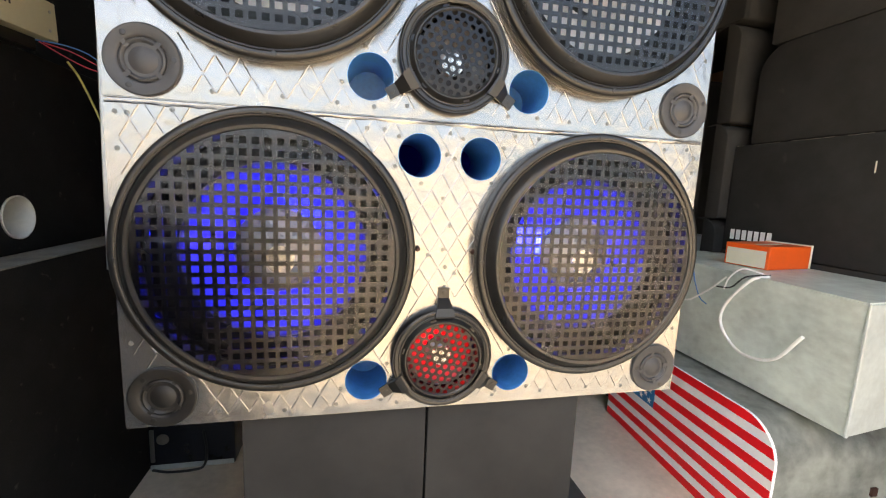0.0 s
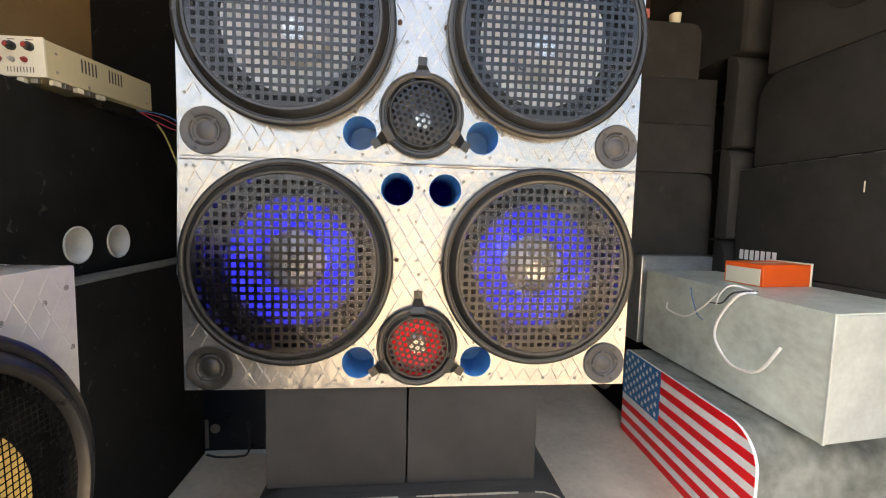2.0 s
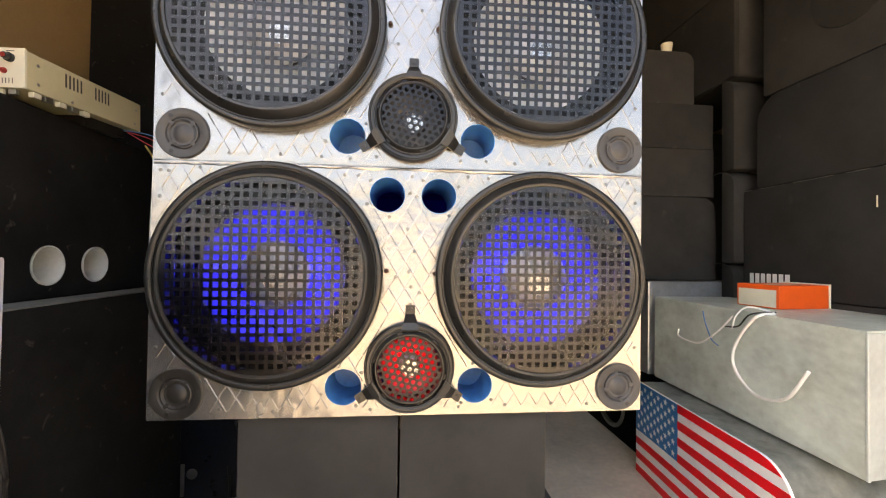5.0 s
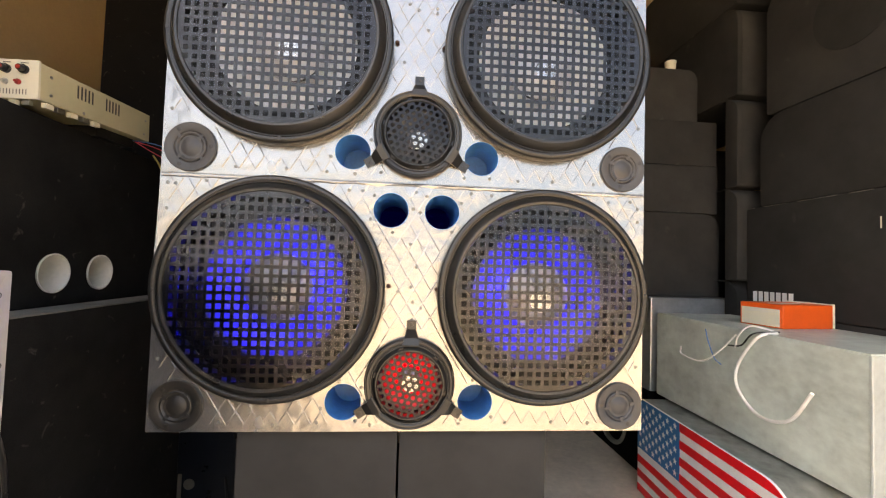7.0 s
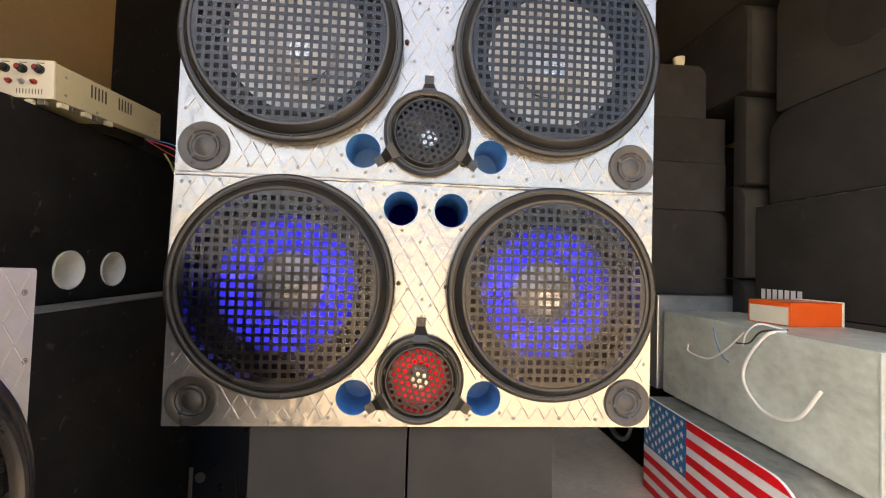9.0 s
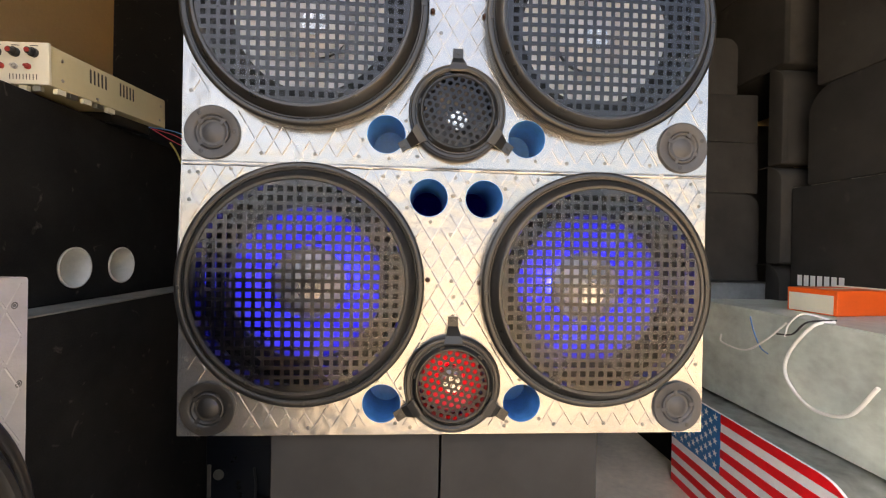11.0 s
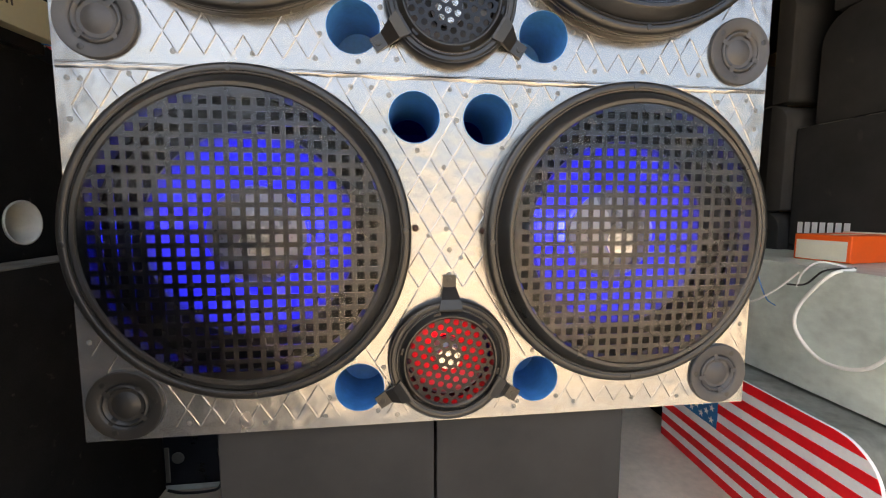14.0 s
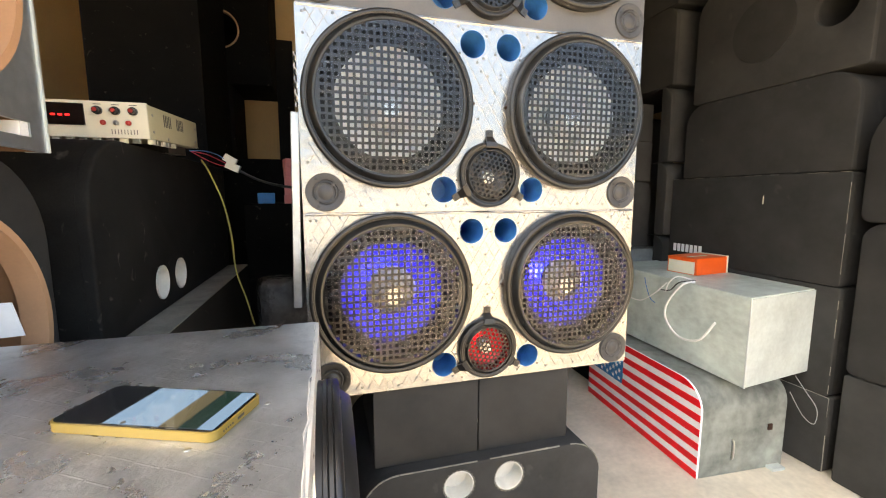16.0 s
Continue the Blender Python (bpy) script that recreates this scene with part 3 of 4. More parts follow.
def tread_ribs(free, u0, u1, v0, v1, rng, du=0.0295, dv=0.049):
    """Raised strokes that form the lozenges of the sheet."""
    bm = bmesh.new()
    rows, cols = int((v1 - v0) / dv) + 2, int((u1 - u0) / du) + 2
    for i in range(-1, 2 * rows):
        for j in range(-1, cols):
            for s in (1, -1):
                cu = u0 + (j + (0.5 if i % 2 else 0.0)) * du + s * du / 4 + rng.uniform(-0.0008, 0.0008)
                cv = v0 + i * dv / 2 + rng.uniform(-0.0008, 0.0008)
                d = Vector((s * du / 2, dv / 2, 0)) * rng.uniform(0.86, 1.0) / 2
                p, q = Vector((cu, cv, 0)) - d, Vector((cu, cv, 0)) + d
                if not (free(p.x, p.y) and free(q.x, q.y) and free(cu, cv)):
                    continue
                side = Vector((-d.y, d.x, 0)).normalized() * 0.0011
                lift = Vector((0, 0, 0.00042))
                a, b, c, e = (bm.verts.new(x) for x in (p - side, p + side, q + side, q - side))
                m1, m2 = bm.verts.new(p + d * 0.12 + lift), bm.verts.new(q - d * 0.12 + lift)
                for f in ((a, m1, b), (c, m2, e), (a, e, m2, m1), (b, m1, m2, c)):
                    bm.faces.new(f)
    return bm


def seam_lip(rng):
    """The sheet's folded upper edge: a low, uneven roll along the seam."""
    bm = bmesh.new()
    steps, last, sag, lift = 90, None, 0.0, 0.0
    for k in range(steps + 1):
        u = -W / 2 + 0.002 + (W - 0.004) * k / steps
        sag = 0.7 * sag + rng.uniform(-0.0012, 0.0012)
        lift = 0.6 * lift + rng.uniform(-0.0005, 0.0005)
        low = H - 0.0085 + sag
        ring = [bm.verts.new((u, v, n)) for v, n in ((low, 0.0001), (low + 0.0015, 0.0011 + lift), (H - 0.004, 0.0019 + lift), (H - 0.0022, 0.0014), (H - 0.001, 0.0001))]
        if last:
            for i in range(4):
                bm.faces.new((last[i], ring[i], ring[i + 1], last[i + 1]))
        last = ring
    return bm


def cabinet(z0, material, label, lit, tones, seed, ribs=True, depth=0.42):
    rng = random.Random(seed)
    cab = thing("speaker_cabinet", pose(0, 0, z0, 90), label, "loudspeaker", "stacked cabinets")
    holes = [circle(u, v, 0.17, 64) for u, v in WOOFERS] + [circle(*MID, 0.057)] + [circle(u, v, 0.032) for u, v in PORTS]
    part("baffle", plate(outline(-W / 2, 0.0003, W / 2, H - 0.0003, (0.001,) * 4, 2), holes, -0.003, 0.0), material, cab, "sheet-faced front board with round openings" if ribs else "grey painted front board")
    shell = box(-W / 2 + 0.003, 0.002, -depth, W / 2 - 0.003, H - 0.002, -0.004)
    front = [f for f in shell.faces if all(abs(v.co.z + 0.004) < 1e-5 for v in f.verts)]
    bmesh.ops.delete(shell, geom=front, context="FACES")
    part("body", shell, BLACK_SHADED, cab, "dark wooden box")
    if ribs:
        r = part("tread_pattern", tread_ribs(lambda u, v: clear(u, v, 0.0005), -W / 2, W / 2, 0, H, rng), material, cab, "raised lozenge strokes")
        tagged(r, kind="stuff")
        part("seam_lip", seam_lip(rng), material, cab, "crumpled folded sheet edge", True)
        for side in (-1, 1):
            part("side_trim", box(side * W / 2 - 0.0025, 0.001, -depth + 0.02, side * W / 2 + 0.0015, H - 0.001, -0.0035), material, cab)
    for k, (u, v) in enumerate(WOOFERS):
        woofer(cab, u, v, lit)
    midrange(cab, *MID, lit)
    for u, v in PORTS:
        piece("port_tube", TUBE_DEEP if v > 0.2 else TUBE_BLUE, cab, "blue plastic tube", shift(u, v))
    for (u, v), tone in zip(TWEETERS, tones):
        tweeter(cab, u, v, tone, rng.uniform(0, 90))
    for s in (-1, 1):
        piece("terminal_screw", KNOB, cab, "rusty screw", shift(0.003 + s * 0.0445, 0.262 - 0.002 * s))
    # rivets round the ports and along the edges
    spots = []
    for u, v in PORTS:
        spots += [(u + 0.041 * math.cos(a), v + 0.041 * math.sin(a)) for a in (rng.uniform(0, 1) + math.pi / 2 * k for k in range(4))]
    spots += [(u + rng.uniform(-0.01, 0.01), 0.012 + rng.uniform(0, 0.006)) for u in (-0.33, -0.24, -0.17, -0.06, 0.09, 0.19, 0.27, 0.34)]
    spots += [(u + rng.uniform(-0.01, 0.01), H - 0.012 - rng.uniform(0, 0.008)) for u in (-0.42, -0.38, -0.13, -0.09, 0.0, 0.1, 0.14, 0.38, 0.43)]
    spots += [(s * 0.437, v + rng.uniform(-0.01, 0.01)) for s in (-1, 1) for v in (0.12, 0.4, 0.43)]
    spots += [(rng.uniform(-0.035, 0.035), rng.uniform(0.2, 0.37)) for _ in range(7)]
    for u, v in spots:
        if ribs and clear(u, v, 0.003):
            piece("rivet", RIVET, cab, "", shift(u, v))
    return cab


# ---- the room ----
FLOOR_X0, FLOOR_X1, FRONT, BACK, CEIL, EAVE = -1.95, 2.15, -1.3, 2.5, 3.3, -0.6
floor = tagged(part("floor", box(FLOOR_X0, FRONT, -0.08, FLOOR_X1, BACK, 0.0), CONCRETE), "smooth beige cement floor with dusty stains", "floor", kind="structure")
ground = tagged(part("ground", plate(circle(0, 0, 400, 64), [], -0.1, -0.1, Matrix.Identity(4)), EARTH), "pale dusty open ground outside the shop", "ground", kind="structure")
tagged(part("ceiling", box(FLOOR_X0 - 0.2, EAVE, CEIL, FLOOR_X1 + 0.2, BACK + 0.2, CEIL + 0.18), SOFFIT), "plain grey plastered ceiling", "ceiling", kind="structure")
tagged(part("wall_west", box(FLOOR_X0 - 0.2, EAVE, -0.08, FLOOR_X0, BACK + 0.2, CEIL), PLASTER), "tan plastered side wall", "wall", kind="structure")
tagged(part("wall_east", box(FLOOR_X1, EAVE, -0.08, FLOOR_X1 + 0.2, BACK + 0.2, CEIL), PLASTER), "tan plastered side wall", "wall", kind="structure")
tagged(part("wall_north", box(FLOOR_X0, BACK, -0.08, FLOOR_X1, BACK + 0.2, CEIL), PLASTER), "tan plastered back wall", "wall", kind="structure")

# added behind the camera to shade the upper and deeper boxes
tagged(part("shade_wall_south", box(FLOOR_X0 - 0.2, EAVE - 0.2, 2.4, FLOOR_X1 + 0.2, EAVE - 0.002, CEIL + 0.18), PLASTER), "unseen lintel added to keep skylight off the upper boxes", "wall", kind="structure")
# added out of view, gives the aluminium a horizon band to reflect
tagged(part("reflection_wall", box(-14, -8.2, -0.1, 14, -8.0, 1.5), PALE_WALL), "unseen pale wall added to shape reflections in the aluminium", "wall", kind="structure")

# ---- the speaker stack ----
cabinet(0.57, ALU, "silver tread-plate speaker cabinet with two glowing blue woofers", True, ("dark", "grey"), 1)
cabinet(0.57 + H, ALU, "silver tread-plate speaker cabinet with unlit woofers", False, ("grey", "grey"), 2)
cabinet(0.57 + 2 * H, GREY_BOARD, "dark grey painted speaker cabinet on top of the stack", False, ("grey", "grey"), 3, ribs=False)


def carpet_box(name, m, w, h, d, radii, label, category="speaker box", material=None, holes=(), group="carpeted boxes", edge=0.008):
    """A carpeted enclosure: the side outline (u, v) with rounded corners, d deep behind the face."""
    ob = thing(name, m, label, category, group)
    edge_pts = outline(-w / 2, 0, w / 2, h, radii, 8)
    cuts = [circle(u, v, r, 40) for u, v, r in holes]
    face = plate(edge_pts, cuts, -0.022, 0.0)
    rim = [e for e in face.edges if len(e.link_faces) == 2 and all(abs(v.co.z) < 1e-6 for v in e.verts) and e.calc_face_angle() > 1.0]
    bmesh.ops.bevel(face, geom=rim, offset=min(edge, 0.3 * max(0.004, min(x for x in radii))), segments=3, affect="EDGES", profile=0.5)
    part("front_panel", face, material or CARPET, ob, "", True)
    part("body", plate(edge_pts, cuts, -d, -0.0225), material or CARPET, ob, "", True)
    for u, v, r in holes:
        part("inner_board", box(u - r - 0.01, max(v - r - 0.01, 0.01), -d + 0.004, u + r + 0.01, v + r + 0.01, -d + 0.012), BLACK_SHADED, ob)
    return ob


# two blocks and the ported box that carry the stack
blocks = []
for x0, x1 in ((-0.302, -0.016), (-0.012, 0.266)):
    blocks.append(carpet_box("carpeted_block", pose((x0 + x1) / 2, 0.012, 0.352, 90), x1 - x0, 0.2165, 0.36, (0.004,) * 4, "small dark grey carpeted block under the speaker stack", "box", CARPET_GREY))
low = carpet_box("ported_box", pose(0.005, -0.03, 0.0, 90), 0.7, 0.351, 0.5, (0.01, 0.01, 0.1, 0.1), "dark grey carpeted box with two white ports", "speaker box", CARPET_GREY, ((-0.088, 0.29, 0.041), (0.058, 0.292, 0.041)))
for u in (-0.088, 0.058):
    part("port_tube", lathe([(0.0412, -0.002), (0.0415, 0.0006), (0.0395, 0.0012), (0.0385, 0.0), (0.0385, -0.05), (0.0, -0.052)], 40, shift(u, 0.291)), WHITE_TUBE, low, "white plastic tube", True)
    bm = bmesh.new()
    for k in range(26):
        a = 2 * math.pi * (k + 0.3 * math.sin(7 * k)) / 26
        tube([(u + 0.0425 * math.cos(a), 0.291 + 0.0425 * math.sin(a), 0.0012), (u + 0.0455 * math.cos(a + 0.1), 0.291 + 0.0455 * math.sin(a + 0.1), 0.0016), (u + 0.0425 * math.cos(a + 0.19), 0.291 + 0.0425 * math.sin(a + 0.19), 0.0012)], 0.0011, 5, 2, bm)
    part("frayed_rim", bm, DUSTY, low, "frayed pale carpet cut round the port")


def worn_seam(ob, points, r=0.0022, seed=0):
    """A pale, broken line where the carpet is rubbed along an edge."""
    rng = random.Random(seed)
    bm = bmesh.new()
    for p, q in zip(points, points[1:]):
        p, q = Vector(p), Vector(q)
        n = max(1, int((q - p).length / 0.035))
        for k in range(n):
            if rng.random() < 0.25 and n > 1:
                continue
            a, b = p.lerp(q, k / n), p.lerp(q, (k + 0.96) / n)
            w = Vector((rng.uniform(-0.0006, 0.0006), rng.uniform(-0.0006, 0.0006), 0))
            tube([a, (a + b) / 2 + w, b], r * rng.uniform(0.6, 1.0), 5, 2, bm)
    part("worn_seam", bm, DUSTY, ob, "pale rubbed carpet edge")


worn_seam(low, [(u, v, -0.002) for u, v in outline(-0.35, 0.0, 0.35, 0.351, (0.01, 0.01, 0.1, 0.1), 8)[18:36]], 0.0026, 1)
for k, block in enumerate(blocks):
    half = (0.143, 0.139)[k] - 0.001
    worn_seam(block, [(-half, 0.002, -0.001), (-half, 0.215, -0.001), (half, 0.215, -0.001), (half, 0.002, -0.001), (-half, 0.002, -0.001)], 0.0009, 4 + k)

# ---- right side: metal boxes, flag, carton ----
rest = carpet_box("floor_box", pose(1.03, 1.2, 0.0, 90, 0, -90), 0.56, 0.372, 0.4, (0.01,) * 4, "black box with a round opening lying on the floor", "speaker box", BLACK_SHADED, ((-0.02, 0.17, 0.12),))
part("trim_ring", lathe([(0.118, -0.01), (0.12, 0.006), (0.134, 0.008), (0.138, 0.0)], 48, shift(-0.02, 0.17)), STEEL, rest, "dull metal ring", True)
sheet = thing("tread_plate_box", pose(1.235, 0.905, 0.374, 90), "box clad in scuffed aluminium tread sheet", "box")
part("body", box(-0.205, 0, -0.4, 0.205, 0.395, 0.0, 0.004), ALU_DULL, sheet)
tagged(part("tread_pattern", tread_ribs(lambda u, v: abs(u) < 0.2 and 0.005 < v < 0.39, -0.2, 0.2, 0, 0.39, random.Random(8)), ALU_DULL, sheet), kind="stuff")

flag_box = thing("flag_box", pose(0.92, 0.124, 0.0, 0, 0, -3.4), "grey metal box with a stars-and-stripes flag painted side", "box")
FL, FH = 0.735, 0.365
side_m = pose(0, 0, 0, 90, 0, 90)
flag_edge = outline(0.0, 0.0, FL, FH, (0.003, 0.003, 0.03, 0.105), 10)
part("body", plate(flag_edge, [], -0.0035, 0.385, side_m), GALV_DARK, flag_box, "stained dark grey sheet", True)
part("flag_board", plate(flag_edge, [], -0.012, -0.004, side_m), WHITE_PAINT, flag_box, "white painted board", True)


def span(v):
    """How far the board reaches at height v."""
    lo, hi = 0.0, FL
    if v > FH - 0.105:
        lo = 0.105 - math.sqrt(max(0.0, 0.105 ** 2 - (v - (FH - 0.105)) ** 2))
    if v > FH - 0.03:
        hi = FL - 0.03 + math.sqrt(max(0.0, 0.03 ** 2 - (v - (FH - 0.03)) ** 2))
    return lo, hi


CANTON_U, CANTON_V = 0.455, 0.17
band = FH / 13
for k in range(0, 13, 2):
    v0, v1 = k * band, (k + 1) * band
    bm = bmesh.new()
    right = CANTON_U if (v0 + v1) / 2 > CANTON_V else 10
    left_pts = [(span(v0 + (v1 - v0) * i / 8)[0] + 0.0015, v0 + (v1 - v0) * i / 8) for i in range(9)]
    right_pts = [(min(right, span(v0 + (v1 - v0) * i / 8)[1] - 0.0015), v0 + (v1 - v0) * i / 8) for i in range(9)]
    part("red_stripe", plate([*right_pts, *left_pts[::-1]], [], -0.0118, -0.0132, side_m), RED_PAINT, flag_box)
can = [(CANTON_U, CANTON_V), *[(span(CANTON_V + (FH - CANTON_V) * i / 16)[1] - 0.001, CANTON_V + (FH - 0.0015 - CANTON_V) * i / 16) for i in range(17)], (CANTON_U, FH - 0.0015)]
canton = part("canton", plate(can, [], -0.0118, -0.0134, side_m), BLUE_PAINT, flag_box, "blue painted field")
star_pts = [((0.0122 if k % 2 == 0 else 0.0049) * math.cos(math.pi / 2 + k * math.pi / 5), (0.0122 if k % 2 == 0 else 0.0049) * math.sin(math.pi / 2 + k * math.pi / 5)) for k in range(10)]
STAR = mesh_of(plate(star_pts, [], 0.0, -0.0008, side_m), WHITE_PAINT)
for row in range(9):
    for col in range(6 if row % 2 == 0 else 5):
        u = CANTON_U + 0.024 + 0.0465 * (col + (0.5 if row % 2 else 0.0))
        v = CANTON_V + 0.018 + row * 0.0198
        if u < span(v)[1] - 0.012:
            piece("star", STAR, canton, "", Matrix.Translation((-0.0136, u, v)))

part("hasp", box(0.3, -0.006, 0.16, 0.32, 0.0015, 0.185, 0.002), RUSTY, flag_box, "rusty fitting")
part("foot_strip", box(0.31, -0.03, 0.0, 0.37, 0.004, 0.012, 0.002), GALV_LIGHT, flag_box, "pale strip at the foot")
part("loop_handle", tube([(0.14, 0.004, 0.06), (0.14, -0.006, 0.07), (0.14, -0.007, 0.13), (0.14, 0.004, 0.14)], 0.004), STEEL, flag_box, "wire handle", True)

# the long metal box on it, not quite square
horn = thing("metal_box", pose(1.019, 0.062, 0.3745), "long dull galvanised sheet-metal box on the flag box", "box")
bm = bmesh.new()
foot = [(0, 0), (0.418, 0.05), (0.415, 0.81), (0.02, 0.815)]
vs = [[bm.verts.new((x, y, z)) for x, y in foot] for z in (0.0, 0.333)]
for i in range(4):
    bm.faces.new((vs[0][i], vs[0][(i + 1) % 4], vs[1][(i + 1) % 4], vs[1][i]))
bm.faces.new(vs[0][::-1])
bm.faces.new(vs[1])
bmesh.ops.bevel(bm, geom=bm.edges[:], offset=0.004, segments=2, affect="EDGES")
part("body", bm, GALV, horn)
bm = bmesh.new()
end = [(0.006, -0.0012), (0.414, 0.0478), (0.414, 0.0498), (0.006, 0.0008)]
lo = [bm.verts.new((x, y, 0.004)) for x, y in end]
hi = [bm.verts.new((x, y, 0.329)) for x, y in end]
for i in range(4):
    bm.faces.new((lo[i], lo[(i + 1) % 4], hi[(i + 1) % 4], hi[i]))
bm.faces.new(hi)
bm.faces.new(lo[::-1])
part("end_sheet", bm, GALV_LIGHT, horn, "paler end sheet")
part("corner_bead", box(-0.0035, -0.004, 0.002, 0.0035, 0.003, 0.331, 0.0015), GALV_LIGHT, horn, "pale folded corner")

carton = thing("orange_carton", pose(1.175, 0.435, 0.7085, 0, 0, 7), "orange cardboard carton with an off-white end", "carton")
part("body", box(0.002, 0.002, 0.0, 0.205, 0.15, 0.076, 0.003), ORANGE, carton)
part("end_label", box(0.0, 0.012, 0.004, 0.0018, 0.142, 0.06), CARD_WHITE, carton, "off-white end panel")
part("lid_edge", box(0.204, 0.0, 0.0, 0.212, 0.152, 0.08, 0.002), CARD_WHITE, carton, "off-white flap")
part("top_bar", box(0.03, 0.06, 0.0755, 0.15, 0.075, 0.0768), CARD_WHITE, carton, "pale printed bar")


def cable(name, points, r, material, label):
    return tagged(part(name, tube(points, r), material, None, "", True), label, "cable")


X = 1.012
cable("white_cable", [(1.06, 0.335, 0.71), (X, 0.352, 0.694), (X, 0.422, 0.6), (X, 0.424, 0.53), (X, 0.35, 0.474), (X - 0.01, 0.245, 0.496), (X - 0.02, 0.171, 0.589)], 0.0046, CABLE_WHITE, "stiff white cable curling down the metal box")
cable("thin_cable", [(1.08, 0.37, 0.712), (1.03, 0.395, 0.722), (X, 0.42, 0.69), (X, 0.433, 0.65)], 0.0025, CABLE_WHITE, "thin white cable hanging from the carton")
cable("thin_cable", [(X, 0.43, 0.69), (X, 0.5, 0.625), (X, 0.58, 0.575), (X, 0.68, 0.578), (X, 0.685, 0.605)], 0.003, CABLE_WHITE, "thin white cable draped along the metal box")
cable("thin_cable", [(X, 0.56, 0.688), (X, 0.548, 0.65), (X, 0.52, 0.6), (X, 0.49, 0.585)], 0.0018, CABLE_BLUE, "short blue and white wire end")
cable("thin_cable", [(1.07, 0.34, 0.713), (X, 0.365, 0.704), (X, 0.41, 0.662), (X, 0.46, 0.652)], 0.0024, CABLE_BLACK, "short black wire end")

cable("grey_cable", [(1.33, 0.1, 0.37), (1.345, 0.07, 0.32), (1.385, 0.05, 0.25), (1.38, 0.05, 0.19), (1.345, 0.07, 0.22), (1.325, 0.11, 0.3)], 0.0014, CABLE_GREY, "grey cable looped behind the metal box")

# ---- right wall of carpeted boxes, faces toward the aisle ----
def wall_box(y0, y1, z0, z1, x=1.40, radii=(0.012,) * 4, depth=0.5, material=None, label="black carpeted speaker box in a tall stack", holes=()):
    # looked at from the aisle, u runs toward the shop front
    return carpet_box("carpeted_box", pose(x, (y0 + y1) / 2, z0 + 0.0015, 90, 0, -90), y1 - y0, z1 - z0 - 0.003, depth, radii, label, "speaker box", material, holes)


R = 0.1
floor_one = wall_box(0.02, 0.83, 0.0, 0.305, 1.40, label="dusty black carpeted speaker box on the floor")
middle = wall_box(0.03, 0.83, 0.305, 0.727, 1.40)
marked = wall_box(0.035, 0.828, 0.727, 1.152, 1.40, label="black carpeted speaker box with a white lettered mark")
wall_box(0.045, 0.775, 1.152, 1.515, 1.41, (0.012, 0.012, R, R))
handled = wall_box(0.03, 0.745, 1.515, 2.02, 1.41, (0.012, 0.012, R, R), holes=((0.235, 0.235, 0.07),))
part("round_bulge", lathe([(0.135, -0.001), (0.133, 0.003), (0.115, 0.004), (0.0, 0.005)], 48, shift(-0.03, 0.25)), CARPET, handled, "round lid under the carpet", True)
wall_box(0.03, 0.75, 2.02, 2.5, 1.42, (R, R, R, R))
for z0, z1, yy in ((0.0, 0.42, -0.9), (0.42, 0.97, -0.92), (0.97, 1.42, -0.88), (1.42, 1.95, -0.9), (1.95, 2.45, -0.9)):
    wall_box(yy, -0.3 if z0 > 1.4 else -0.005 - 0.012 * (z0 < 0.9), z0, z1, 1.39, (0.03, 0.03, 0.15, 0.2 if z0 > 0.9 else 0.06) if z0 > 0.3 else (0.01,) * 4)
# the next column stands further into the aisle, so its rounded ends show past the first
for z0, z1 in ((0.0, 0.43), (0.43, 0.85), (0.85, 1.245), (1.245, 1.64)):
    wall_box(0.832, 0.9, z0, z1, 1.36, (0.012, 0.012, 0.07, 0.012), label="black carpeted speaker box deep in the stack")
for z0, z1 in ((1.64, 2.04), (2.04, 2.45)):
    wall_box(0.832, 1.75, z0, z1, 1.36, (0.012, 0.012, 0.07, 0.06), label="black carpeted speaker box high in the deep stack")
wall_box(1.42, 1.75, 0.0, 1.6, 1.47, (0.02, 0.02, 0.06, 0.06), label="tall black carpeted box at the back")
worn_seam(floor_one, [(-0.4, 0.301, -0.001), (0.4, 0.301, -0.001), (0.404, 0.005, -0.001)], 0.0022, 7)
worn_seam(middle, [(0.399, 0.41, -0.001), (0.399, 0.01, -0.001)], 0.0014, 8)
worn_seam(marked, [(-0.39, 0.421, -0.001), (0.395, 0.421, -0.001), (0.395, 0.01, -0.001)], 0.0012, 9)
part("scratch", box(0.09, 0.3, 0.0, 0.0935, 0.335, 0.0012), CARD_WHITE, marked, "pale scratch")
# the lettered mark: plain strokes
for k in range(7):
    part("mark_bar", box(0.355 - 0.026 * k - 0.009, 0.044, 0.0, 0.355 - 0.026 * k + 0.009, 0.084, 0.0012), WHITE_PAINT, marked, "", at=Matrix.Diagonal((-1, 1, 1, 1)))

# boxes behind, between the stack and the right wall
def front_box(x0, x1, z0, z1, y, radii, label, material=None, depth=0.4):
    return carpet_box("carpeted_box", pose((x0 + x1) / 2, y, z0 + 0.0015, 90), x1 - x0, z1 - z0 - 0.003, depth, radii, label, "speaker box", material)


front_box(0.66, 1.40, 0.77, 1.147, 0.98, (0.01, 0.01, 0.07, 0.01), "worn black carpeted box with a rounded corner", CARPET_GREY)
front_box(0.72, 1.394, 1.147, 1.366, 0.985, (0.006,) * 4, "flat black carpeted box on a stack", CARPET_GREY)
front_box(0.72, 1.393, 1.366, 1.573, 0.99, (0.006,) * 4, "flat black carpeted box on a stack", CARPET_GREY)
front_box(0.66, 1.306, 1.573, 1.818, 1.0, (0.006, 0.006, 0.05, 0.006), "small black carpeted box on top of a stack", CARPET_GREY)
